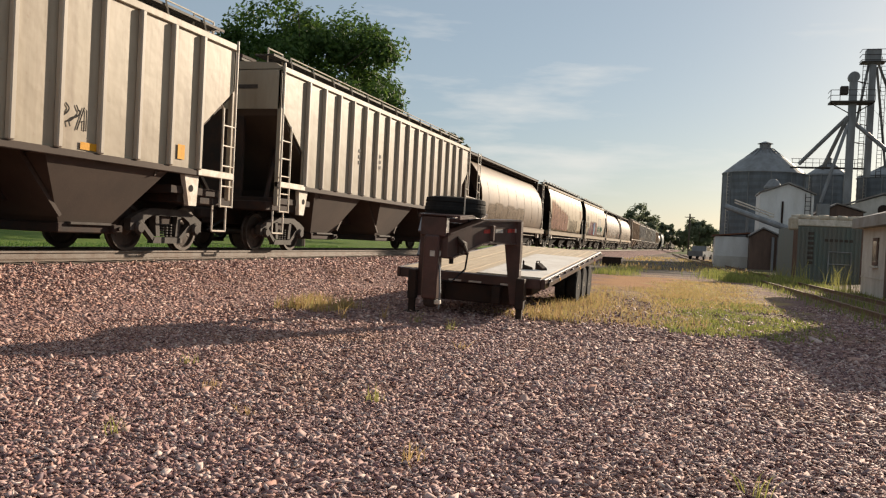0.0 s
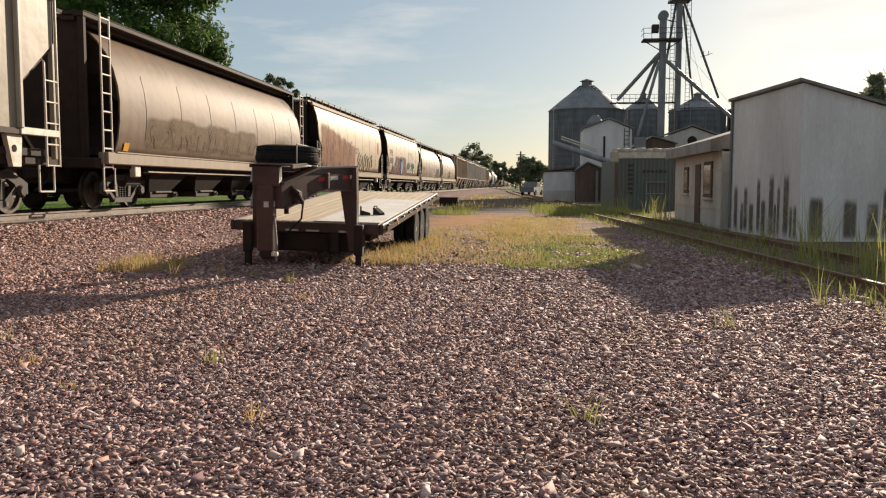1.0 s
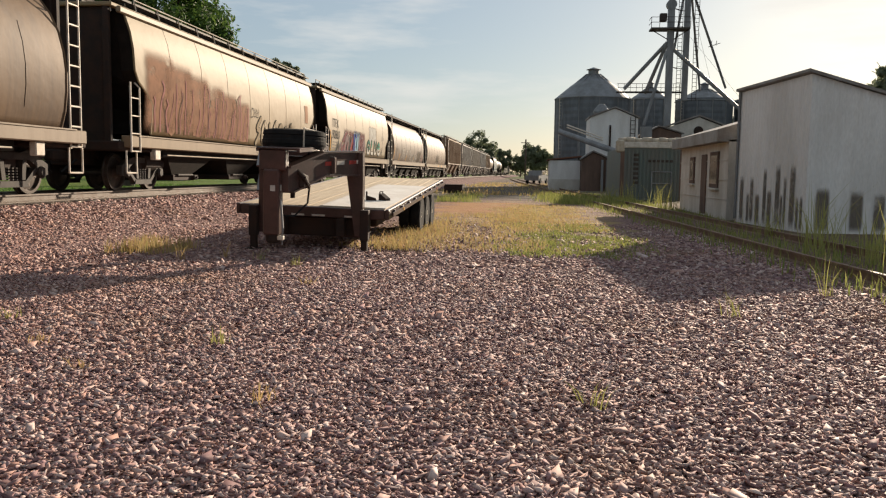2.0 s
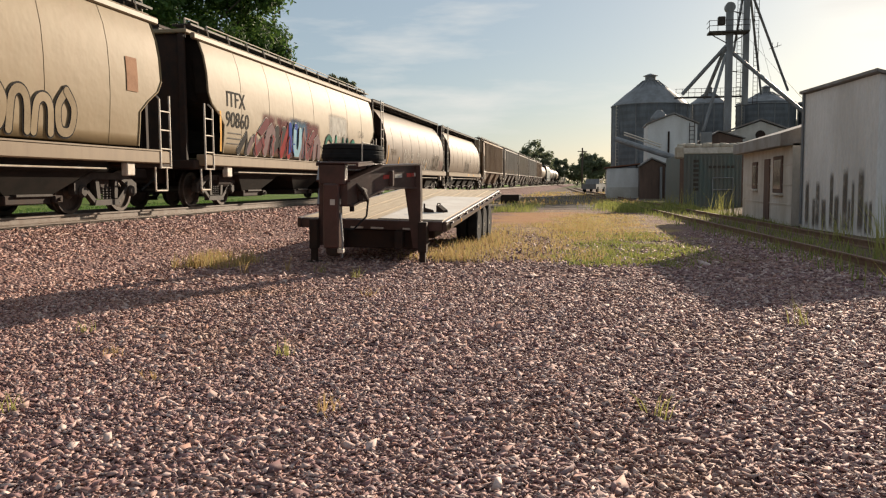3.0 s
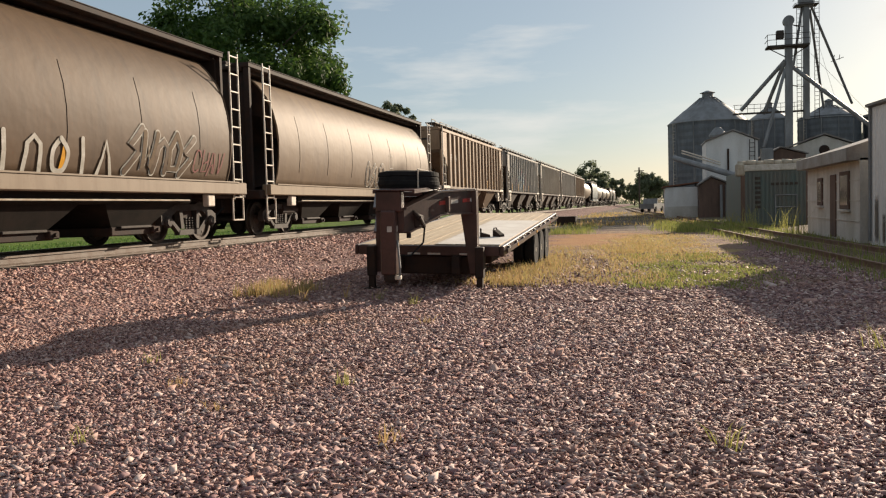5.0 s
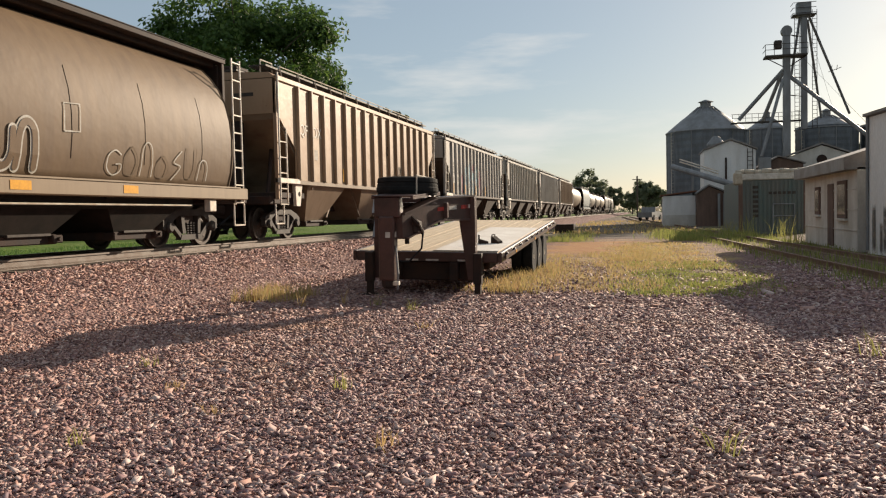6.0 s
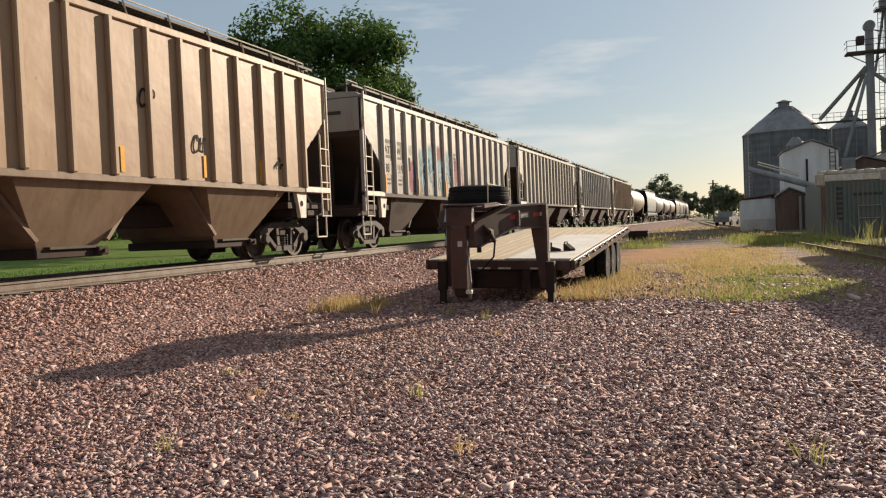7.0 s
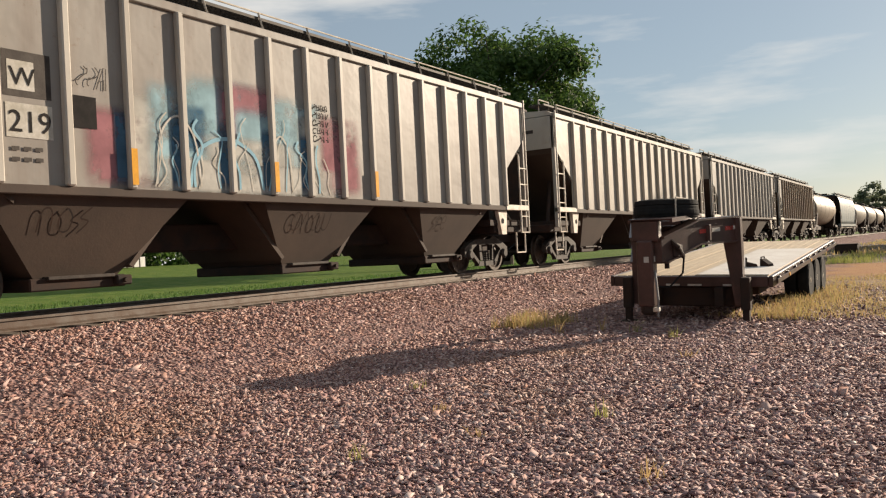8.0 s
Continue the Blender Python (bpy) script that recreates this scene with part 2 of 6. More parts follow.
PLANK = surface("deck_plank", (0.62, 0.50, 0.35), (0.46, 0.35, 0.23), 0.85, 0, 2.5, 40, (6, 0.5, 1))
PLATE = surface("pale_plate", (0.80, 0.76, 0.70), (0.66, 0.60, 0.53), 0.75, 0.0, 2, 40)
BARK = surface("bark", (0.10, 0.075, 0.055), (0.06, 0.045, 0.035), 0.95, 0, 3, 20, (1, 1, 0.3))
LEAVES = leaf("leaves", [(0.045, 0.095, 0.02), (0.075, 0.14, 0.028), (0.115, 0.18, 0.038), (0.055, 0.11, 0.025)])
# far foliage: distance haze is put into these paler, greyer greens
LEAVES_HAZED = leaf("hazed_leaves", [(0.12, 0.145, 0.085), (0.15, 0.18, 0.10), (0.19, 0.21, 0.13)])
DRY_GRASS = leaf("dry_grass", [(0.54, 0.39, 0.20), (0.46, 0.35, 0.16), (0.40, 0.36, 0.13), (0.50, 0.33, 0.16)], 0.8)
GREEN_GRASS = leaf("green_grass", [(0.15, 0.21, 0.05), (0.25, 0.29, 0.075), (0.38, 0.36, 0.12)], 0.8)
LAWN_GRASS = leaf("lawn_grass", [(0.055, 0.13, 0.025), (0.085, 0.17, 0.035), (0.12, 0.19, 0.05)], 0.8)
YELLOW = surface("reflector_yellow", (0.75, 0.36, 0.02), (0.6, 0.28, 0.02), 0.6, 0, 6, 30, spec=0.15)
RED = surface("reflector_red", (0.45, 0.04, 0.03), (0.3, 0.03, 0.02), 0.4, 0, 6, 30)
INK = surface("black_paint", (0.018, 0.017, 0.016), (0.03, 0.026, 0.025), 0.8, 0, 6, 30, spec=0.08)
STENCIL = surface("stencil_white", (0.85, 0.82, 0.76), (0.70, 0.66, 0.58), 0.8, 0, 6, 30, spec=0.1)
CHALK = surface("white_paint", (0.60, 0.57, 0.52), (0.42, 0.39, 0.33), 0.8, 0, 6, 30, spec=0.1)


# ---- building helpers ----
def mesh_of(name, bm, material, smooth=False):
    me = bpy.data.meshes.new(name)
    if smooth:
        for f in bm.faces:
            f.smooth = True
    bm.to_mesh(me)
    bm.free()
    me.materials.append(material)
    return me


def part(name, bm, material, parent, label="", smooth=False):
    ob = new(name, mesh_of(name, bm, material, smooth))
    ob.parent = parent
    return tagged(ob, label)


def solid(name, bm, material, label, category, group="", kind="", smooth=False):
    return tagged(new(name, mesh_of(name, bm, material, smooth)), label, category, group, kind)


def thing(name, label, category, group="", at=None):
    ob = tagged(new(name), label, category, group)
    ob.empty_display_size = 0.1
    if at is not None:
        ob.matrix_basis = at
    return ob


def add_box(bm, x0, x1, y0, y1, z0, z1, bev=0.0, m=None):
    r = bmesh.ops.create_cube(bm, size=1)
    for v in r["verts"]:
        v.co = ((x0 + x1) / 2 + v.co.x * (x1 - x0), (y0 + y1) / 2 + v.co.y * (y1 - y0), (z0 + z1) / 2 + v.co.z * (z1 - z0))
    if bev:
        es = list({e for v in r["verts"] for e in v.link_edges})
        r = bmesh.ops.bevel(bm, geom=es, offset=bev, segments=1, affect="EDGES", profile=0.5)
    if m is not None:
        bmesh.ops.transform(bm, matrix=m, verts=list({v for v in r["verts"]}))
    return bm


def box(x0, x1, y0, y1, z0, z1, bev=0.0):
    return add_box(bmesh.new(), x0, x1, y0, y1, z0, z1, bev)


def add_tube(bm, a, b, r, seg=8, r2=None):
    """A rod from a to b."""
    a, b = Vector(a), Vector(b)
    m = Matrix.Translation((a + b) / 2) @ (b - a).to_track_quat("Z", "Y").to_matrix().to_4x4()
    bmesh.ops.create_cone(bm, cap_ends=True, segments=seg, radius1=r, radius2=r if r2 is None else r2, depth=(b - a).length, matrix=m)
    return bm


def tubes(pairs, r, seg=8):
    bm = bmesh.new()
    for a, b in pairs:
        add_tube(bm, a, b, r, seg)
    return bm


def add_prism(bm, outline, axis, a, b):
    """An outline in the two other axes, extruded along axis from a to b."""
    def at(u, v, w):
        return {"x": (w, u, v), "y": (u, w, v), "z": (u, v, w)}[axis]
    one = [bm.verts.new(at(u, v, a)) for u, v in outline]
    two = [bm.verts.new(at(u, v, b)) for u, v in outline]
    k = len(outline)
    fs = [bm.faces.new(one), bm.faces.new(two[::-1])]
    fs += [bm.faces.new((one[i], two[i], two[(i + 1) % k], one[(i + 1) % k])) for i in range(k)]
    bmesh.ops.recalc_face_normals(bm, faces=fs)
    return bm


def prism(outline, axis, a, b):
    return add_prism(bmesh.new(), outline, axis, a, b)


def lathe(rings, seg=24, axis="z", cap=True):
    """Rings of (radius, height) about an axis."""
    bm = bmesh.new()
    loops = []
    for r, h in rings:
        ring = []
        for i in range(seg):
            a = 2 * math.pi * i / seg
            u, v = r * math.cos(a), r * math.sin(a)
            ring.append(bm.verts.new({"z": (u, v, h), "x": (h, u, v), "y": (u, h, v)}[axis]))
        loops.append(ring)
    for one, two in zip(loops, loops[1:]):
        for i in range(seg):
            bm.faces.new((one[i], one[(i + 1) % seg], two[(i + 1) % seg], two[i]))
    if cap:
        bm.faces.new(loops[0][::-1])
        bm.faces.new(loops[-1])
    bmesh.ops.recalc_face_normals(bm, faces=bm.faces[:])
    return bm


# ---- ground, track bed, rails ----
def siding_x(y):
    return 4.98 - 0.0655 * y + 0.00006 * y * y


def build_ground():
    bm = bmesh.new()
    xs = [-1500, -400, -120, -60, -30, -20, -14, -8, -4, 0, 4, 8, 14, 30, 80, 300, 1500]
    ys = [-600, -100, -30, -5, 5, 12, 20, 30, 45, 70, 110, 180, 320, 700, 2500]
    rise = {-1500: 1.4, -400: 1.4, -120: 1.4, -60: 1.3}
    vs = [[bm.verts.new((x, y, rise.get(x, 0.0))) for x in xs] for y in ys]
    for r1, r2 in zip(vs, vs[1:]):
        for i in range(len(xs) - 1):
            bm.faces.new((r1[i], r1[i + 1], r2[i + 1], r2[i]))
    solid("ground", bm, ground_material(), "pinkish crushed-stone yard with dry grass and lawn beyond", "ground", kind="structure")


TRACK_X, RAIL_Z = -11.1, 0.74


def build_track():
    cross = [(TRACK_X - 4.3, -0.2), (TRACK_X - 4.1, 0.02), (TRACK_X - 1.75, 0.53), (TRACK_X + 1.75, 0.53), (TRACK_X + 2.1, 0.47), (TRACK_X + 3.9, 0.02), (TRACK_X + 4.2, -0.2)]
    solid("ballast_bed", prism(cross, "y", -230, 700), ballast_material(), "raised bed of pinkish ballast stone under the railway track", "ballast", kind="structure")
    prof = [(-0.07, 0), (0.07, 0), (0.07, 0.02), (0.012, 0.045), (0.012, 0.13), (0.036, 0.14), (0.036, 0.172), (-0.036, 0.172), (-0.036, 0.14), (-0.012, 0.13), (-0.012, 0.045), (-0.07, 0.02)]
    for side in (-1, 1):
        x = TRACK_X + side * 0.755
        solid("rail", prism([(x + u, RAIL_Z - 0.172 + v) for u, v in prof], "y", -230, 700), RAIL, "worn steel rail spiked to wooden ties", "rail", "main line rails", "structure")
    # curved siding, sunk in weeds
    for off in (0.0, 1.47):
        bm = bmesh.new()
        ys = [2 + 3.0 * i for i in range(60)]
        rings = [[bm.verts.new((siding_x(y) + off + u * 0.9, y, -0.01 + v * 0.95)) for u, v in prof] for y in ys]
        for r1, r2 in zip(rings, rings[1:]):
            for i in range(len(prof)):
                bm.faces.new((r1[i], r1[(i + 1) % len(prof)], r2[(i + 1) % len(prof)], r2[i]))
        bmesh.ops.recalc_face_normals(bm, faces=bm.faces[:])
        solid("siding_rail", bm, RUST_RAIL, "rusty siding rail half sunk among weeds", "rail", "siding rails", "structure")


build_ground()
build_track()


# ---- grain elevator and sheds beside the siding ----
def corrugated(bm, x0, x1, y, z0, z1f, pitch=0.2, amp=0.018):
    """A ribbed sheet wall along x at y; z1f gives its top at x."""
    k = max(2, int(abs(x1 - x0) / (pitch / 2)))
    rows = []
    for i in range(k + 1):
        x = x0 + (x1 - x0) * i / k
        rows.append((bm.verts.new((x, y - amp * (i % 2), z0)), bm.verts.new((x, y - amp * (i % 2), z1f(x)))))
    for a, b in zip(rows, rows[1:]):
        bm.faces.new((a[0], b[0], b[1], a[1]))
    return bm


def corrugated_y(bm, x, y0, y1, z0, z1, pitch=0.2, amp=0.018):
    k = max(2, int(abs(y1 - y0) / (pitch / 2)))
    rows = []
    for i in range(k + 1):
        y = y0 + (y1 - y0) * i / k
        rows.append((bm.verts.new((x - amp * (i % 2), y, z0)), bm.verts.new((x - amp * (i % 2), y, z1))))
    for a, b in zip(rows, rows[1:]):
        bm.faces.new((a[0], a[1], b[1], b[0]))
    return bm


def white_shed():
    s = thing("metal_shed", "white ribbed sheet-metal shed with stained lower walls beside the siding", "shed", at=pose(6.45, 20.0, 0, 0, 0, 6.3))
    x0, x1, y0, y1, zt, zl = 0.0, 5.6, 0.0, 4.53, 3.76, 2.2
    part("core", prism([(x0 + 0.04, 0), (x1, 0), (x1, zl - 0.05), (x0 + 0.04, zt - 0.05)], "y", y0 + 0.04, y1 - 0.02), WHITE_METAL, s)
    part("front_wall", corrugated_y(bmesh.new(), x0, y0, y1, 0.0, zt - 0.03), WHITE_METAL, s)
    part("end_wall", corrugated(bmesh.new(), x0, x1, y0, 0.0, lambda x: zt - 0.03 - (x - x0) * (zt - zl) / (x1 - x0)), WHITE_METAL, s)
    part("roof", prism([(x0 - 0.12, zt + 0.01), (x1 + 0.1, zl - 0.02), (x1 + 0.1, zl + 0.05), (x0 - 0.12, zt + 0.08)], "y", y0 - 0.12, y1 + 0.1), ROOF_STEEL, s, "dull ribbed metal roof")
    rnd = random.Random(4)
    y = y0 + 0.1
    while y < y1 - 0.4:
        w, h = rnd.uniform(0.12, 0.34), rnd.uniform(0.8, 1.9)
        part("damp_stain", box(x0 - 0.026, x0 - 0.022, y, y + w, 0.0, h), DAMP, s, "dark damp streak at the foot of the wall")
        y += w + rnd.uniform(-0.05, 0.25)
    x = x0 + 0.2
    while x < x1 - 0.4:
        w, h = rnd.uniform(0.15, 0.4), rnd.uniform(0.6, 1.5)
        part("damp_stain", box(x, x + w, y0 - 0.026, y0 - 0.022, 0.0, h), DAMP_END, s, "dark damp streak at the foot of the wall")
        x += w + rnd.uniform(0.0, 0.5)
    part("downspout", tubes([((x0 - 0.05, y1 - 0.05, 0.1), (x0 - 0.05, y1 - 0.05, zt))], 0.04), BIN_STEEL, s)


def low_building():
    s = thing("low_building", "low beige block building with dark fascia beside the siding", "building")
    x0, x1, y0, y1 = 5.85, 11, 25.25, 33.0
    part("wall", box(x0, x1, y0, y1, 0, 2.42), BEIGE_WALL, s)
    bm = prism([(x0 - 0.35, 2.36), (x1, 2.36), (x1, 3.6), (x0 + 2.2, 3.5), (x0 - 0.35, 2.72)], "y", y0, y1 + 0.25)
    part("roof", bm, ROOF_STEEL, s, "dark sheet roof with deep fascia")
    for ya, yb, za, zb in ((30.2, 31.0, 1.05, 2.0), (26.4, 27.6, 0.95, 2.1)):
        w = part("window", box(x0 - 0.05, x0 + 0.05, ya, yb, za, zb, 0.01), BROWN_WALL, s, "boarded window with weathered frame")
        part("pane", box(x0 - 0.058, x0 - 0.02, ya + 0.12, yb - 0.12, za + 0.12, zb - 0.12), GLASS_DARK, w)
        part("sill", box(x0 - 0.1, x0 + 0.02, ya - 0.06, yb + 0.06, za - 0.08, za - 0.005, 0.01), BEIGE_WALL, w)
    part("door", box(x0 - 0.04, x0 + 0.04, 28.2, 29.0, 0.05, 2.05, 0.01), BROWN_WALL, s)
    for z in (0.6, 1.2, 1.8):
        part("siding_board", box(x0 - 0.022, x0, y0, y1, z, z + 0.03), BEIGE_WALL, s)


def storage_container():
    s = thing("storage_container", "faded green steel container with a pale rolled tarp on top", "container")
    x0, x1, y0, y1, z1 = 4.65, 7.75, 43.5, 52, 2.75
    part("body", box(x0, x1, y0, y1, 0.0, z1, 0.02), GREEN_STEEL, s)
    for i in range(15):
        x = x0 + 0.15 + i * (x1 - x0 - 0.3) / 14
        part("rib", box(x - 0.05, x + 0.05, y0 - 0.05, y0 + 0.01, 0.15, z1 - 0.1, 0.012), GREEN_STEEL, s)
    for x in (x0 + 0.03, x1 - 0.03):
        part("corner_post", box(x - 0.1, x + 0.1, y0 - 0.07, y0 + 0.1, 0, z1, 0.02), BROWN_WALL, s)
    part("top_board", box(x0 - 0.05, x1 + 0.1, y0 - 0.1, y0 + 0.02, z1 + 0.0, z1 + 0.3, 0.02), CHALK, s, "pale header board")
    for i in range(9):
        x = x0 - 0.2 + i * 0.42
        bm = tubes([((x, y0 + 0.1, z1 + 0.38 + 0.03 * (i % 2)), (x + 0.44, y0 + 0.1, z1 + 0.40 - 0.02 * (i % 3)))], 0.13 + 0.02 * (i % 2), 10)
        part("tarp_fold", bm, TARP, s, "fold of a pale rolled tarpaulin", True)
    part("tarp_end", box(x0 - 0.3, x0 + 0.12, y0 - 0.15, y0 + 0.5, z1 - 0.25, z1 + 0.4, 0.08), TARP, s)
    bars = [(6.0 + 0.22 * i, 2.0, 0.16, 0.13) for i in range(6)] + [(5.25, 2.3 - 0.24 * i, 0.26, 0.14) for i in range(7)]
    for x, z, w, h in bars:
        part("marking", box(x, x + w, y0 - 0.062, y0 - 0.054, z, z + h), TRUCK_GREY, s, "worn white lettering bar")
    part("lock_bar", tubes([((6.2, y0 - 0.09, 0.2), (6.2, y0 - 0.09, 1.5)), ((7.2, y0 - 0.09, 0.2), (7.2, y0 - 0.09, 1.5)), ((6.2, y0 - 0.09, 1.5), (7.2, y0 - 0.09, 1.5)), ((6.2, y0 - 0.09, 0.9), (7.2, y0 - 0.09, 0.9))], 0.03), BIN_STEEL, s)


def ring_bin(name, x, y, r, eave, peak, label):
    s = thing(name, label, "grain bin", "grain bins")
    rings = []
    h, k = 0.0, 0
    while h < eave:
        rings += [(r, h), (r + 0.03, h + 0.35)]
        h += 0.7
    rings.append((r, eave))
    part("wall", lathe([(a, b) for a, b in rings], 40), BIN_SHADED, s).location = (x, y, 0)
    part("roof", lathe([(r + 0.12, eave - 0.02), (r + 0.12, eave + 0.05), (r * 0.62, eave + (peak - eave) * 0.52), (r * 0.2, peak - 0.12), (r * 0.2, peak)], 40), BIN_STEEL, s, "conical ribbed bin roof").location = (x, y, 0)
    for i in range(20):
        a = 2 * math.pi * i / 20
        c, d = math.cos(a), math.sin(a)
        part("roof_rib", tubes([((x + c * r, y + d * r, eave + 0.06), (x + c * r * 0.2, y + d * r * 0.2, peak))], 0.035, 5), BIN_STEEL, s)
    for i in range(12):
        a = 2 * math.pi * i / 12 + 0.1
        c, d = math.cos(a), math.sin(a)
        part("stiffener", tubes([((x + c * (r + 0.04), y + d * (r + 0.04), 0), (x + c * (r + 0.04), y + d * (r + 0.04), eave))], 0.05, 5), BIN_STEEL, s)
    part("vent_cap", lathe([(r * 0.14, peak), (r * 0.14, peak + 0.45), (r * 0.2, peak + 0.5), (r * 0.03, peak + 0.75)], 14), BIN_STEEL, s).location = (x, y, 0)
    ladder = bmesh.new()
    lx, ly = x - r * 0.9, y - r * 0.5
    for dx in (0, 0.4):
        add_tube(ladder, (lx + dx, ly - 0.1, 0.5), (lx + dx, ly - 0.1, eave), 0.03, 5)
    for i in range(int(eave / 0.35)):
        add_tube(ladder, (lx, ly - 0.1, 0.6 + i * 0.35), (lx + 0.4, ly - 0.1, 0.6 + i * 0.35), 0.02, 5)
    part("ladder", ladder, LADDER_WHITE, s)
    return s


def elevator():
    ring_bin("grain_bin", 6.35, 91, 4.05, 9.45, 12.2, "large blue-grey corrugated steel grain bin with stepped cone roof")
    ring_bin("grain_bin", 13.3, 97, 2.2, 10.0, 11.4, "small grey corrugated steel grain bin behind the leg")
    ring_bin("grain_bin", 19.6, 98, 3.2, 9.9, 11.4, "grey corrugated steel grain bin with conical roof")
    ring_bin("grain_bin", 26.5, 98, 3.4, 9.9, 11.4, "grey corrugated steel grain bin beside the warehouse")
    # tall white house with a hood
    s = thing("elevator_house", "tall white sheet-clad elevator house with gabled roof", "building")
    out = [(4.85, 0), (8.95, 0), (8.95, 6.2), (7.0, 7.05), (4.85, 6.25)]
    part("wall", prism(out, "y", 72, 77), WHITE_METAL, s)
    part("roof", prism([(4.75, 6.25), (7.0, 7.1), (9.1, 6.2), (9.1, 6.32), (7.0, 7.22), (4.75, 6.37)], "y", 71.8, 77.2), ROOF_STEEL, s)
    for i in range(9):
        x = 5.2 + i * 0.45
        part("seam", box(x - 0.015, x + 0.015, 71.97, 72.0, 0, 6.2), WHITE_METAL, s)
    part("spout", tubes([((6.6, 71.9, 5.6), (6.6, 71.9, 3.2))], 0.08), STEEL_DARK, s)
    part("hood", lathe([(0.75, 6.7), (0.75, 6.85), (0.35, 7.4), (0.2, 7.5)], 16), BIN_STEEL, s, "round metal dust hood").location = (5.9, 73, 0)
    lad = bmesh.new()
    for dx in (8.3, 8.7):
        add_tube(lad, (dx, 71.9, 0.5), (dx, 71.9, 6.3), 0.03, 5)
    for i in range(16):
        add_tube(lad, (8.3, 71.9, 0.6 + 0.36 * i), (8.7, 71.9, 0.6 + 0.36 * i), 0.025, 5)
    part("ladder", lad, STEEL_DARK, s)
    # low beige shed and brown annex
    s = thing("low_shed", "low pale shed with rusty lean-to roof under the conveyor", "shed")
    part("wall", box(1.4, 3.9, 68, 74, 0, 2.45), WHITE_METAL, s)
    part("roof", prism([(1.2, 2.45), (4.0, 2.75), (4.0, 2.85), (1.2, 2.55)], "y", 67.8, 74), surface("rust_roof", (0.22, 0.09, 0.05), None, 0.8), s, "rusty red roof sheet")
    part("base_band", box(1.38, 3.9, 67.97, 68, 0, 0.9), BEIGE_WALL, s)
    s = thing("brown_annex", "brown boarded annex with a sloped roof", "shed")
    part("wall", prism([(3.9, 0), (6.2, 0), (6.2, 2.5), (4.8, 3.1), (3.9, 2.5)], "y", 66, 70), BROWN_WALL, s)
    part("roof", prism([(3.8, 2.5), (4.8, 3.15), (6.3, 2.5), (6.3, 2.6), (4.8, 3.25), (3.8, 2.6)], "y", 65.8, 70.1), ROOF_STEEL, s)
    for x in (5.5, 5.9, 6.35):
        part("pipe", tubes([((x, 65.7, 0), (x, 65.7, 2.5))], 0.1), BIN_STEEL, s)
    s = thing("inclined_conveyor", "long grey inclined grain conveyor tube on struts", "conveyor")
    part("tube", tubes([((2.3, 72, 5.0), (8.4, 62, 2.3))], 0.24, 10), BIN_STEEL, s)
    part("walkway", tubes([((2.9, 72, 5.6), (5.6, 67.4, 4.3)), ((2.9, 72.2, 5.4), (5.6, 67.6, 4.1))], 0.06, 5), LADDER_WHITE, s)
    for k in (0.25, 0.75):
        x, y, z = 2.3 + 6.1 * k, 72 - 10 * k, 5.0 - 2.7 * k
        part("strut", tubes([((x, y, 0), (x, y, z))], 0.07), BIN_STEEL, s)
    s = thing("grain_warehouse", "long beige sheet-metal grain warehouse with low gable", "building")
    part("wall", prism([(10, 0), (21, 0), (21, 4.9), (15.6, 6.9), (10, 5.0)], "y", 80, 92), BEIGE_WALL, s)
    part("roof", prism([(9.8, 5.0), (15.6, 7.0), (21.2, 4.9), (21.2, 5.05), (15.6, 7.15), (9.8, 5.15)], "y", 79.8, 92), ROOF_STEEL, s)
    part("vent", lathe([(0.45, -0.06), (0.45, 0.0)], 16, "y"), STEEL_DARK, s).location = (15.6, 79.99, 5.6)
    s = thing("sheds_behind", "cluttered brown sheet-metal lean-tos behind the container", "shed")
    part("wall", prism([(9.0, 0), (13, 0), (13, 5.0), (11, 5.6), (9.0, 4.4)], "y", 74, 79), BROWN_WALL, s)
    part("roof", prism([(8.8, 4.4), (11, 5.65), (13.2, 5.0), (13.2, 5.1), (11, 5.75), (8.8, 4.5)], "y", 73.8, 79), ROOF_STEEL, s)
    part("box_vent", box(9.4, 10.4, 73.6, 74, 4.3, 5.6, 0.03), BIN_STEEL, s)


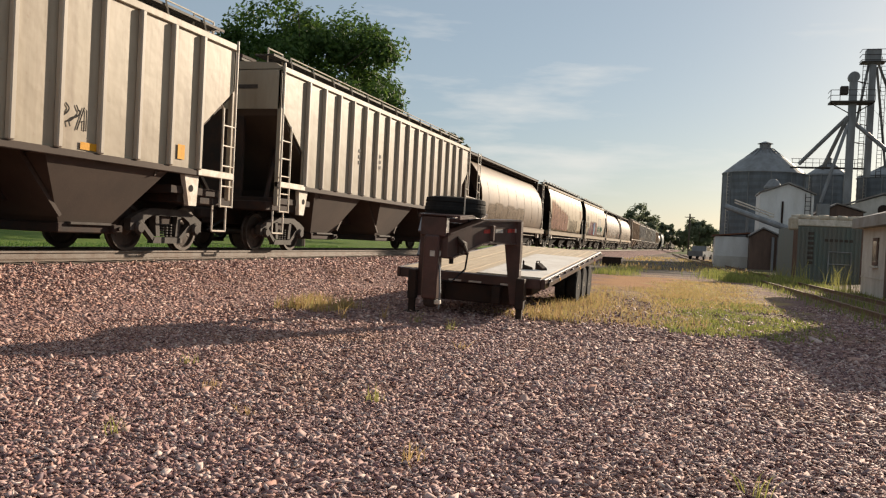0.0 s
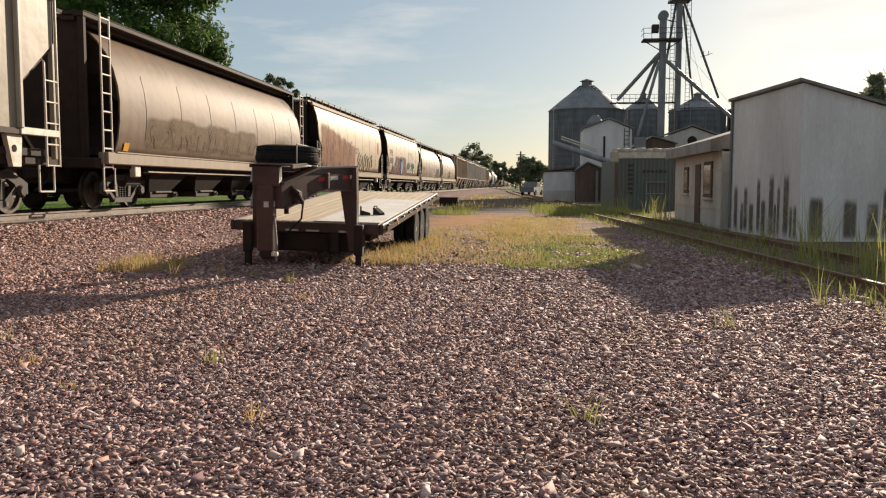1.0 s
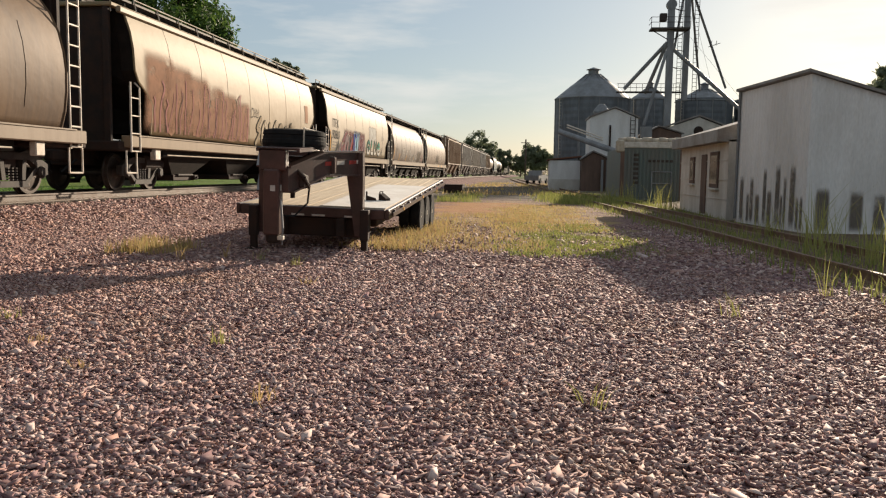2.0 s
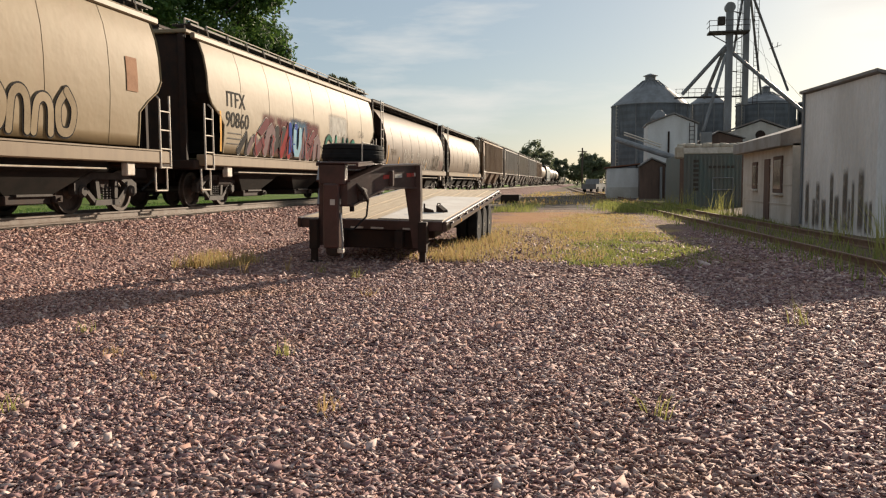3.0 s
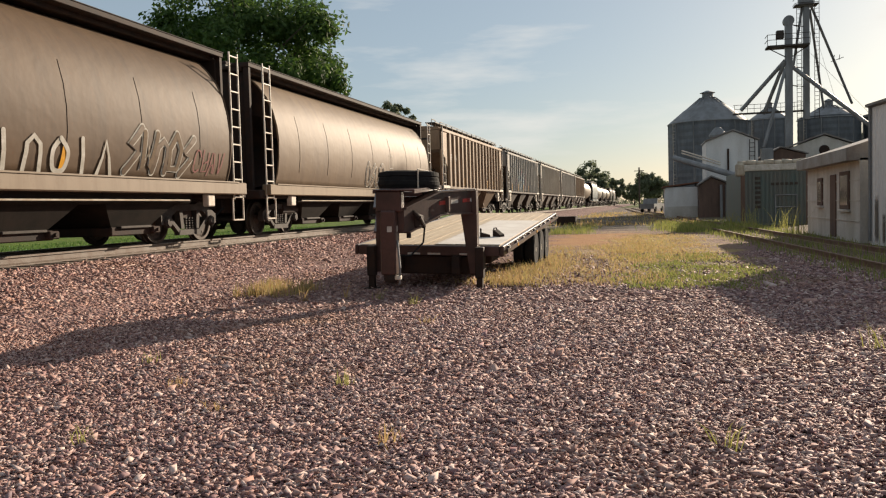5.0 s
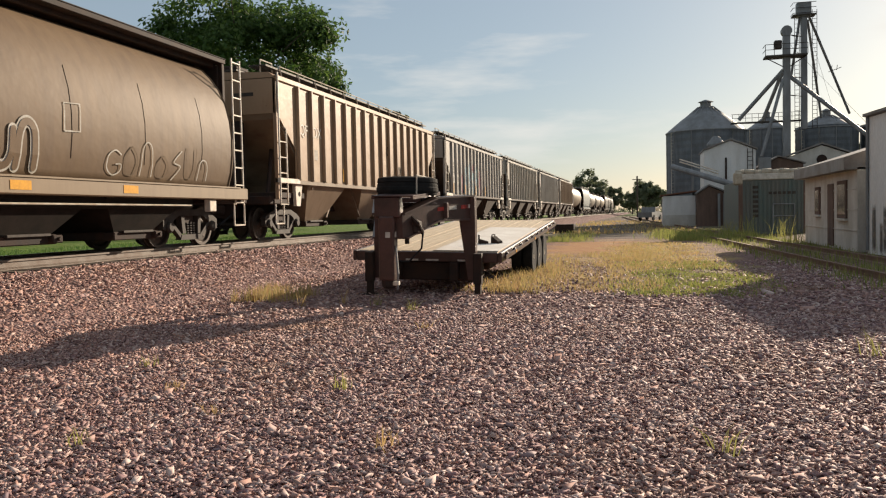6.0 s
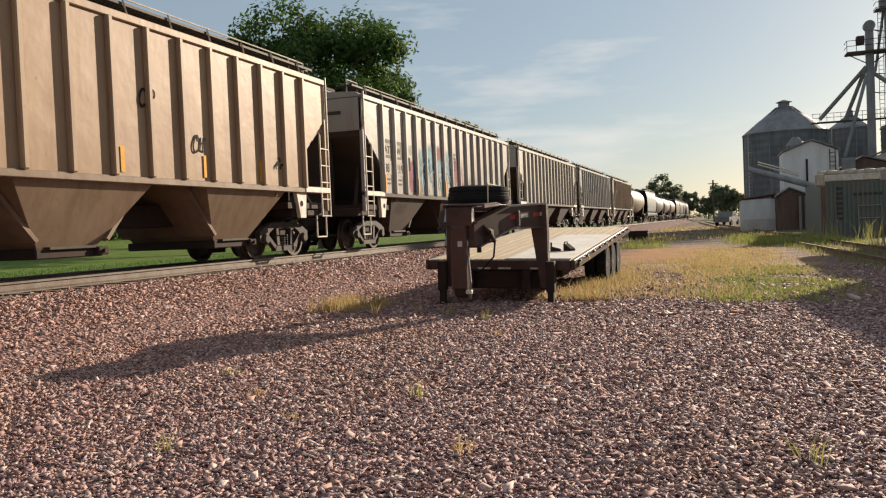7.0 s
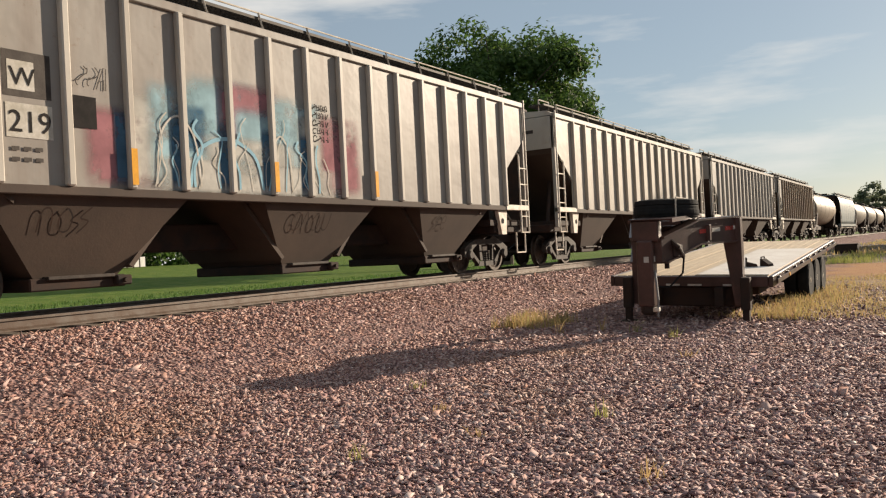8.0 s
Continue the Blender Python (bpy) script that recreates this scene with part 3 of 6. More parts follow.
def bucket_leg():
    s = thing("bucket_elevator", "tall grey grain leg tower with platform, spouts and ladders", "tower")
    part("leg_casing", box(13.1, 13.75, 84.6, 85.2, 0, 18.0, 0.03), BIN_STEEL, s)
    part("head", lathe([(0.5, -0.35), (0.5, 0.35)], 16, "y"), BIN_STEEL, s).location = (13.42, 84.9, 18.35)
    part("motor", box(12.3, 13.0, 84.6, 85.2, 16.7, 17.5, 0.06), TRUCK_GREY, s)
    part("rear_leg", box(15.0, 15.55, 86.2, 86.8, 9.0, 20.6, 0.02), BIN_STEEL, s)
    part("rear_head", box(14.6, 15.9, 86, 87, 19.9, 21.3, 0.05), BIN_STEEL, s)
    plat = part("platform", box(11.4, 15.2, 84, 85.8, 15.85, 16.0), GRATING, s)
    for zz in (16.5, 17.0):
        part("rail_bar", tubes([((11.4, 84, zz), (15.2, 84, zz)), ((11.4, 84, zz), (11.4, 85.8, zz))], 0.03, 5), STEEL_DARK, plat)
    for x in (11.4, 12.2, 14.0, 15.2):
        part("post", tubes([((x, 84, 16), (x, 84, 17.0))], 0.03, 5), STEEL_DARK, plat)
    part("brace", tubes([((11.5, 84.6, 15.85), (13.1, 84.6, 14.9)), ((15.1, 84.6, 15.85), (13.7, 84.6, 14.9))], 0.05, 5), STEEL_DARK, s)
    for zz in (20.2, 20.7, 21.2):
        part("guard_rail", tubes([((14.2, 85.8, zz), (16.3, 85.8, zz)), ((14.2, 85.8, zz), (14.2, 87.2, zz))], 0.03, 5), STEEL_DARK, s)
    part("top_deck", box(14.2, 16.3, 85.8, 87.2, 20.0, 20.1), GRATING, s)
    for a, b, r in (((13.1, 84.7, 14.6), (9.2, 86.5, 10.2), 0.2), ((13.0, 84.6, 14.4), (11.4, 87, 9.8), 0.18), ((13.1, 84.8, 13.8), (11.0, 84, 6.3), 0.16), ((13.8, 84.8, 13.9), (21.5, 84, 6.9), 0.2), ((15.7, 86.4, 20.0), (20.6, 92, 10.9), 0.13), ((15.6, 86.4, 19.6), (17.9, 92, 10.6), 0.12), ((14.9, 86.4, 19.9), (14.0, 86, 14.0), 0.12)):
        part("spout", tubes([(a, b)], r, 10), BIN_STEEL, s)
    br = part("catwalk", box(8.5, 15.5, 86.6, 87.4, 9.85, 9.97), GRATING, s)
    for zz in (10.35, 10.75):
        part("rail_bar", tubes([((8.5, 86.6, zz), (15.5, 86.6, zz))], 0.025, 5), STEEL_DARK, br)
    for i in range(12):
        part("post", tubes([((8.6 + 0.62 * i, 86.6, 9.9), (8.6 + 0.62 * i, 86.6, 10.75))], 0.022, 5), STEEL_DARK, br)
    for x, z1 in ((14.35, 19.8), (15.95, 20.5)):
        lad = bmesh.new()
        for dx in (0, 0.42):
            add_tube(lad, (x + dx, 86, 9), (x + dx, 86, z1), 0.03, 5)
        for i in range(int((z1 - 9) / 0.4)):
            add_tube(lad, (x, 86, 9.2 + 0.4 * i), (x + 0.42, 86, 9.2 + 0.4 * i), 0.022, 5)
        part("ladder", lad, STEEL_DARK, s)
    for zz in (12.2, 14.0, 18.0):
        part("tie_frame", tubes([((13.7, 84.9, zz), (15.0, 86.3, zz)), ((13.7, 84.9, zz), (14.4, 86, zz))], 0.04, 5), STEEL_DARK, s)
    part("guy", tubes([((15.5, 86.5, 19.5), (20.0, 95, 10.5)), ((13.4, 85, 17.5), (21, 78, 6))], 0.012, 4), STEEL_DARK, s)
    part("antenna", tubes([((18.1, 89.5, 14.9), (19.3, 89.5, 15.3)), ((18.3, 89.2, 15.0), (18.5, 89.8, 15.6)), ((18.8, 89.2, 15.0), (19.0, 89.8, 15.6))], 0.03, 4), STEEL_DARK, s)


white_shed()
low_building()
storage_container()
elevator()
bucket_leg()


# ---- the freight train ----
SPEED, PITCH = 17.75, 18.26
WHEEL_R = 0.457
GOING, ROLLING = [], []
HALF = 1.6


def letters(text, size):
    """The built-in font's outlines as a flat mesh in the xy plane, lower left corner at the origin."""
    cu = bpy.data.curves.new("lettering", "FONT")
    cu.body, cu.size, cu.resolution_u = text, size, 3
    ob = bpy.data.objects.new("lettering", cu)
    me = bpy.data.meshes.new_from_object(ob)
    bm = bmesh.new()
    bm.from_mesh(me)
    bpy.data.objects.remove(ob)
    bpy.data.meshes.remove(me)
    bpy.data.curves.remove(cu)
    return bm


def on_side(bm, side, y, z, proud=0.012, slices=True, lean=0.0):
    """Lays a flat drawing (u along, v up) on the near side of a car; side(z) gives the half width there. Reading runs towards +y."""
    if slices:
        hs = [v.co.y for v in bm.verts]
        lo, hi = min(hs), max(hs)
        k = max(1, int((hi - lo) / 0.15))
        for i in range(1, k):
            geom = bm.verts[:] + bm.edges[:] + bm.faces[:]
            bmesh.ops.bisect_plane(bm, geom=geom, plane_co=(0, lo + (hi - lo) * i / k, 0), plane_no=(0, 1, 0))
    for v in bm.verts:
        u, w = v.co.x + lean * v.co.y, v.co.y
        v.co = (side(z + w) + proud + v.co.z, y + u, z + w)
    return bm


def stroke(bm, pts, w):
    """A flat painted line through points of the uv plane, one connected strip."""
    rows = []
    for k, (u, v) in enumerate(pts):
        (a, b), (c, d) = pts[max(0, k - 1)], pts[min(len(pts) - 1, k + 1)]
        n = math.hypot(c - a, d - b) or 1
        px, py = -(d - b) / n * w / 2, (c - a) / n * w / 2
        lift = 0.0003 * k
        rows.append((bm.verts.new((u + px, v + py, lift)), bm.verts.new((u - px, v - py, lift))))
    for (a, b), (c, d) in zip(rows, rows[1:]):
        bm.faces.new((a, b, d, c))
    return bm


def islands(bm):
    """The separate pieces of a drawing, each as a mesh of its own."""
    left, out = set(bm.verts), []
    while left:
        todo, seen = [next(iter(left))], set()
        while todo:
            v = todo.pop()
            if v in seen:
                continue
            seen.add(v)
            todo += [e.other_vert(v) for e in v.link_edges]
        left -= seen
        one = bmesh.new()
        m = {v: one.verts.new(v.co) for v in sorted(seen, key=lambda q: q.index)}
        for f in bm.faces:
            if f.verts[0] in seen:
                one.faces.new([m[v] for v in f.verts])
        out.append(one)
    bm.free()
    return out


def blob(bm, u0, u1, v0, v1, rnd, k=14, jag=0.25):
    cu, cv = (u0 + u1) / 2, (v0 + v1) / 2
    vs = []
    lift = 0.0006 * len(bm.faces)
    for i in range(k):
        a = 2 * math.pi * i / k
        r = 1 - jag * rnd.random()
        p = 0.55
        c, s = math.cos(a), math.sin(a)
        vs.append(bm.verts.new((cu + (u1 - u0) / 2 * r * math.copysign(abs(c) ** p, c), cv + (v1 - v0) / 2 * r * math.copysign(abs(s) ** p, s), lift)))
    bm.faces.new(vs)
    return bm


def smooth(pts, k=5):
    """A curve through the points."""
    out = []
    for i in range(len(pts) - 1):
        p = [Vector(pts[min(max(i + q, 0), len(pts) - 1)]) for q in (-1, 0, 1, 2)]
        for j in range(k):
            t = j / k
            v = 0.5 * (2 * p[1] + (p[2] - p[0]) * t + (2 * p[0] - 5 * p[1] + 4 * p[2] - p[3]) * t * t + (3 * p[1] - p[0] - 3 * p[2] + p[3]) * t ** 3)
            out.append((v.x, v.y))
    return out + [tuple(pts[-1])]


def fat(pts, w, curve=True):
    """A broad painted stroke with rounded ends."""
    path = smooth(pts) if curve else list(pts)
    bm = stroke(bmesh.new(), path, w)
    for (u, v), (a, b), lift in ((path[0], path[1], 0.0), (path[-1], path[-2], 0.0003 * (len(path) - 1))):
        d = math.atan2(v - b, u - a)
        bm.faces.new([bm.verts.new((u + w / 2 * math.cos(d + q), v + w / 2 * math.sin(d + q), lift)) for q in [-math.pi / 2 + math.pi * i / 8 for i in range(9)]])
    bmesh.ops.remove_doubles(bm, verts=bm.verts[:], dist=0.002)
    return bm


def cut(bm, level, upper):
    """The part of a drawing above or below a level."""
    bmesh.ops.bisect_plane(bm, geom=bm.verts[:] + bm.edges[:] + bm.faces[:], plane_co=(0, level, 0), plane_no=(0.12, 1, 0), clear_inner=upper, clear_outer=not upper)
    return bm


BUBBLE = {
    "G": [(0.75, 0.82), (0.45, 0.97), (0.14, 0.75), (0.10, 0.32), (0.40, 0.06), (0.72, 0.2), (0.74, 0.46), (0.48, 0.46)],
    "L": [(0.27, 1.0), (0.22, 0.5), (0.26, 0.12), (0.72, 0.09)],
    "U": [(0.1, 0.95), (0.1, 0.4), (0.26, 0.1), (0.54, 0.1), (0.68, 0.4), (0.68, 0.95)],
    "E": [(0.18, 0.47), (0.62, 0.52), (0.58, 0.82), (0.34, 0.92), (0.1, 0.65), (0.14, 0.25), (0.4, 0.06), (0.72, 0.15)],
    "bar": [(0.3, 1.0), (0.4, 0.05)],
    "arch": [(0.08, 0.05), (0.14, 0.75), (0.38, 0.95), (0.62, 0.75), (0.68, 0.05)],
    "ring": [(0.4, 0.95), (0.1, 0.6), (0.2, 0.12), (0.6, 0.12), (0.7, 0.6), (0.4, 0.95)],
    "bolt": [(0.65, 1.0), (0.2, 0.6), (0.6, 0.45), (0.15, 0.0)],
    "fork": [(0.12, 1.0), (0.22, 0.1), (0.42, 0.6), (0.58, 0.1), (0.72, 1.0)],
    "peak": [(0.05, 0.0), (0.36, 1.0), (0.7, 0.0)],
}


def bubbles(car, side, y, z, shapes, size, step, edge, fills, w, rim, label, proud=0.01, curve=True, slant=0.0):
    """A row of outlined spray-paint shapes."""
    for k, name in enumerate(shapes):
        pts = [((u + slant * v) * size[0], v * size[1] * (1.0 - 0.10 * (k % 3))) for u, v in BUBBLE[name]]
        mark(car, fat(pts, w + rim, curve), edge, side, y + k * step, z + w / 2, "outline of a " + label, proud + 0.0012 * k)
        mark(car, fat(pts, w, curve), fills[k % len(fills)], side, y + k * step, z + w / 2, label, proud + 0.010 + 0.0012 * k)


def streaks(rnd, length, height, count, w):
    """Wavy upright spray lines side by side."""
    bm = bmesh.new()
    for i in range(count):
        u = length * (i + rnd.uniform(0.1, 0.9)) / count
        h, lean = height * rnd.uniform(0.5, 1.0), rnd.uniform(-0.25, 0.25)
        stroke(bm, smooth([(u + lean * q + rnd.uniform(-0.1, 0.1), h * q) for q in (0, 0.3, 0.6, 0.85, 1.0)], 4), w * rnd.uniform(0.6, 1.4))
    return bm


def scrawl(rnd, length, height, count, w):
    """Loops and zigzags of a spray can, letter by letter, none of them a real letter."""
    bm = bmesh.new()
    step = length / count
    for i in range(count):
        u, m = i * step, height
        kind = (i + rnd.randrange(2)) % 5
        if kind == 0:
            pts = [(step * (0.5 + 0.45 * math.cos(a)), m * (0.5 + 0.5 * math.sin(a))) for a in [0.5 + 0.42 * j for j in range(14)]]
        elif kind == 1:
            pts = [(step * (0.5 + 0.42 * math.sin(a * 2)), m * (1 - a / 3.1)) for a in [0.16 * j for j in range(20)]]
        elif kind == 2:
            pts = [(0.1 * step, m), (0.22 * step, 0.05 * m), (0.85 * step, 0.12 * m), (0.8 * step, 0.5 * m), (0.35 * step, 0.55 * m), (0.8 * step, 0.62 * m), (0.75 * step, m)]
        elif kind == 3:
            pts = [(0, 0), (0.25 * step, m), (0.5 * step, 0.95 * m), (0.85 * step, 0), (0.65 * step, 0.02 * m), (0.5 * step, 0.45 * m), (0.2 * step, 0.4 * m)]
        else:
            pts = [(step * (0.15 + 0.7 * j / 9), m * (0.5 + 0.48 * math.cos(j * 0.75))) for j in range(10)]
        pts = [(u + p + 0.25 * q, q + rnd.uniform(-0.08, 0.08) * m) for p, q in pts]
        stroke(bm, pts if kind in (2, 3) else smooth(pts[::2], 4), w)
    return bm


def spray(name, col, rough=0.85):
    return surface(name, col, tuple(c * 0.75 for c in col), rough, 0, 4, 30, relief=0.05, amount=0.7, spec=0.08)


SPRAY = {k: spray("spray_" + k, c) for k, c in {"red": (0.28, 0.02, 0.02), "blue": (0.02, 0.06, 0.30), "green": (0.015, 0.13, 0.085), "pale_blue": (0.30, 0.50, 0.60), "pink": (0.34, 0.16, 0.15), "brown": (0.40, 0.23, 0.145), "mauve": (0.17, 0.055, 0.06), "mint": (0.36, 0.40, 0.31), "dust": (0.20, 0.15, 0.105)}.items()}


MIST = {k: mist("mist_" + k, c) for k, c in {"blue": (0.36, 0.54, 0.60), "pink": (0.38, 0.17, 0.19), "navy": (0.06, 0.14, 0.22), "maroon": (0.13, 0.025, 0.03), "white": (0.55, 0.53, 0.48), "rust": (0.31, 0.165, 0.10), "dust": (0.21, 0.155, 0.105)}.items()}
SPRAY["lilac"], SPRAY["cream"], SPRAY["teal"] = spray("spray_lilac", (0.22, 0.15, 0.15)), spray("spray_cream", (0.34, 0.27, 0.18)), spray("spray_teal", (0.05, 0.26, 0.18))


def mirror_y(pts, s):
    return [(s * y, z) for y, z in pts][::1 if s > 0 else -1]


def build_truck(car, y, key):
    """A two-axle truck at y: bolster, side frames with springs, and two wheel sets that roll."""
    t = part("truck", box(-1.0, 1.0, -0.2, 0.2, 0.5, 0.78, 0.03), STEEL_DARK, car, "cast steel freight truck")
    t.location = (0, y, 0)
    for sx in (-1, 1):
        bm = bmesh.new()
        x0, x1 = sorted((sx * 0.93, sx * 1.07))
        arch = [(-1.12, 0.40), (-1.12, 0.62), (-0.92, 0.72), (-0.55, 0.84), (0.55, 0.84), (0.92, 0.72), (1.12, 0.62), (1.12, 0.40), (0.80, 0.42), (0.70, 0.60), (0.50, 0.70), (-0.50, 0.70), (-0.70, 0.60), (-0.80, 0.42)]
        add_prism(bm, arch, "x", x0, x1)
        for s in (-1, 1):
            add_prism(bm, mirror_y([(0.30, 0.72), (0.42, 0.72), (0.36, 0.30), (0.24, 0.30)], s), "x", x0, x1)
            add_prism(bm, mirror_y([(0.78, 0.60), (0.92, 0.60), (0.40, 0.18), (0.26, 0.18)], s), "x", x0 + 0.01, x1 - 0.01)
        add_prism(bm, [(-0.45, 0.16), (0.45, 0.16), (0.40, 0.28), (-0.40, 0.28)], "x", x0, x1)
        fr = part("side_frame", bm, TRUCK_GREY, t)
        for yy in (-0.13, 0.0, 0.13):
            bm = bmesh.new()
            for k in range(5):
                bmesh.ops.create_cone(bm, cap_ends=True, segments=10, radius1=0.06, radius2=0.06, depth=0.03, matrix=Matrix.Translation((sx * 1.0, yy, 0.31 + 0.055 * k)))
            part("spring", bm, TRUCK_GREY, t)
        for yy in (-0.89, 0.89):
            part("bearing_cap", lathe([(0.13, sx * 1.06), (0.13, sx * 1.10), (0.09, sx * 1.14)], 12, "x"), TRUCK_GREY, t).location = (0, yy, WHEEL_R)
    for yy in (-0.89, 0.89):
        bm = bmesh.new()
        for sx in (-1, 1):
            ring = lathe([(0.09, sx * 0.66), (0.16, sx * 0.68), (0.36, sx * 0.70), (0.39, sx * 0.67), (0.485, sx * 0.675), (0.485, sx * 0.705), (WHEEL_R, sx * 0.72), (WHEEL_R - 0.006, sx * 0.80), (0.39, sx * 0.80), (0.36, sx * 0.745), (0.16, sx * 0.77), (0.1, sx * 0.83)], 28, "x")
            tmp = bpy.data.meshes.new("tmp")
            ring.to_mesh(tmp)
            ring.free()
            bm.from_mesh(tmp)
            bpy.data.meshes.remove(tmp)
            for k in range(6):
                a = math.pi / 3 * k
                add_box(bm, sx * 0.74, sx * 0.765, -0.03, 0.03, 0.2, 0.3, 0, Matrix.Rotation(a, 4, "X"))
        add_tube(bm, (-1.0, 0, 0), (1.0, 0, 0), 0.08, 12)
        w = part("wheel_set", bm, WHEEL, t)
        w.location = (0, yy, WHEEL_R)
        if key:
            ROLLING.append((w, yy))


def build_ladder(car, y0, y1, x, z0, z1, outer_to, mat):
    """Stiles at y0 (short) and y1 (tall), with rungs."""
    bm = bmesh.new()
    add_tube(bm, (x, y0, z0), (x, y0, z1), 0.024, 6)
    add_tube(bm, (x, y1, z0), (x, y1, outer_to), 0.024, 6)
    add_tube(bm, (x, y0, z1), (x - 0.12, y0, z1 + 0.12), 0.022, 6)
    k = int((z1 - z0) / 0.42)
    for i in range(k + 1):
        z = z0 + 0.02 + i * 0.42
        add_tube(bm, (x, y0, z), (x, y1, z), 0.018, 6)
    part("ladder", bm, mat, car)


def running_board(car, z, half, mat, rail=True, x=0.45):
    part("running_board", box(-x, x, -half, half, z, z + 0.05), GRATING, car, "dark steel roof walkway")
    for k in range(9):
        y = -half + 0.4 + k * (2 * half - 0.8) / 8
        part("hatch", box(-0.42, 0.42, y - 0.35, y + 0.35, z + 0.05, z + 0.16, 0.03), STEEL_DARK, car)
    if rail:
        for sx in (-1, 1):
            grid = bmesh.new()
            a, b = sorted((sx * 0.82, sx * 1.30))
            for i in range(5):
                u = a + (b - a) * i / 4
                add_box(grid, u - 0.012, u + 0.012, -half, half, z + 0.08, z + 0.13)
            for i in range(int(half * 2 / 0.1)):
                v = -half + 0.1 * i
                add_box(grid, a, b, v, v + 0.035, z + 0.09, z + 0.12)
            part("side_walkway", grid, GRATING, car, "dark steel grating walkway along the roof edge")
        bm = bmesh.new()
        k = 13
        for sx in (-1, 1):
            add_tube(bm, (sx * 1.33, -half + 0.8, z + 0.19), (sx * 1.33, half - 0.8, z + 0.19), 0.016, 5)
            for i in range(k):
                y = -half + 0.8 + i * (2 * half - 1.6) / (k - 1)
                add_tube(bm, (sx * 1.33, y, z + 0.19), (sx * 1.36, y + 0.12, z - 0.2), 0.018, 5)
            for s in (-1, 1):
                yy = s * (half - 0.1)
                for p, q in (((sx * 1.1, yy, z - 0.2), (sx * 1.1, yy, z + 0.28)), ((sx * 1.1, yy, z + 0.28), (sx * 1.1, yy - s * 0.7, z + 0.28)), ((sx * 1.1, yy - s * 0.7, z + 0.28), (sx * 1.1, yy - s * 0.7, z - 0.2))):
                    add_tube(bm, p, q, 0.02, 5)
        part("roof_rail", bm, mat, car, "thin pale roof handrail")


def end_gear(car, body_end, mat, paint):
    """Platforms, couplers, end sheets, steps and hoses at both ends."""
    for s in (-1, 1):
        e = s * body_end
        a, b = sorted((s * (body_end - 1.6), s * (body_end + 0.25)))
        part("end_platform", box(-1.45, 1.45, a, b, 0.98, 1.2, 0.02), STEEL_DARK, car)
        part("draft_sill", box(-0.3, 0.3, *sorted((s * 5.0, s * (body_end + 0.2))), 0.62, 1.0, 0.02), STEEL_DARK, car)
        bm = box(-0.12, 0.12, *sorted((s * (body_end + 0.1), s * (PITCH / 2 - 0.02))), 0.72, 0.98, 0.04)
        part("coupler", bm, STEEL_DARK, car)
        for sx in (-1, 1):
            st = [((sx * 1.5, e, 0.98), (sx * 1.5, e, 0.45)), ((sx * 1.5, e - s * 0.5, 0.98), (sx * 1.5, e - s * 0.5, 0.45)), ((sx * 1.5, e, 0.45), (sx * 1.5, e - s * 0.5, 0.45))]
            part("stirrup_step", tubes(st, 0.022, 6), mat, car)
        part("brake_hose", tubes([((0.35, s * (body_end + 0.2), 0.75), (0.3, s * (PITCH / 2 - 0.05), 0.45))], 0.03, 6), RUBBER, car)
    part("brake_wheel", lathe([(0.26, -0.02), (0.28, 0.0), (0.26, 0.02)], 18, "y", False), STEEL_DARK, car).location = (0.6, body_end + 0.02, 2.4)


def hoppers(car, ys, half_len, top, mat, low=0.36):
    """Sloping discharge hoppers with outlet gates."""
    for y in ys:
        bm = bmesh.new()
        t = [bm.verts.new((sx * (HALF - 0.05), y + sy * half_len, top)) for sx, sy in ((-1, -1), (1, -1), (1, 1), (-1, 1))]
        b = [bm.verts.new((sx * 1.02, y + sy * 0.62, low + 0.12)) for sx, sy in ((-1, -1), (1, -1), (1, 1), (-1, 1))]
        for i in range(4):
            bm.faces.new((t[i], t[(i + 1) % 4], b[(i + 1) % 4], b[i]))
        bm.faces.new(t)
        bm.faces.new(b[::-1])
        bmesh.ops.recalc_face_normals(bm, faces=bm.faces[:])
        h = part("hopper", bm, mat, car, "grimy sloping discharge hopper")
        part("gate_frame", box(-1.1, 1.1, y - 0.72, y + 0.72, low - 0.04, low + 0.13, 0.02), STEEL_DARK, h)
        part("gate_lip", box(-1.16, 1.16, y - 0.5, y + 0.5, low + 0.10, low + 0.15, 0.01), TRUCK_GREY, h)
        part("gate_shaft", tubes([((-1.25, y + 0.62, low + 0.05), (1.25, y + 0.62, low + 0.05))], 0.035, 6), STEEL_DARK, h)
        part("gate_motor", box(1.0, 1.2, y + 0.5, y + 0.75, low - 0.02, low + 0.12, 0.02), STEEL_DARK, h)


def new_car(name, label, y0):
    c = thing(name, label, "freight car", "cars of the train", pose(TRACK_X, y0, RAIL_Z))
    GOING.append((c, y0))
    return c


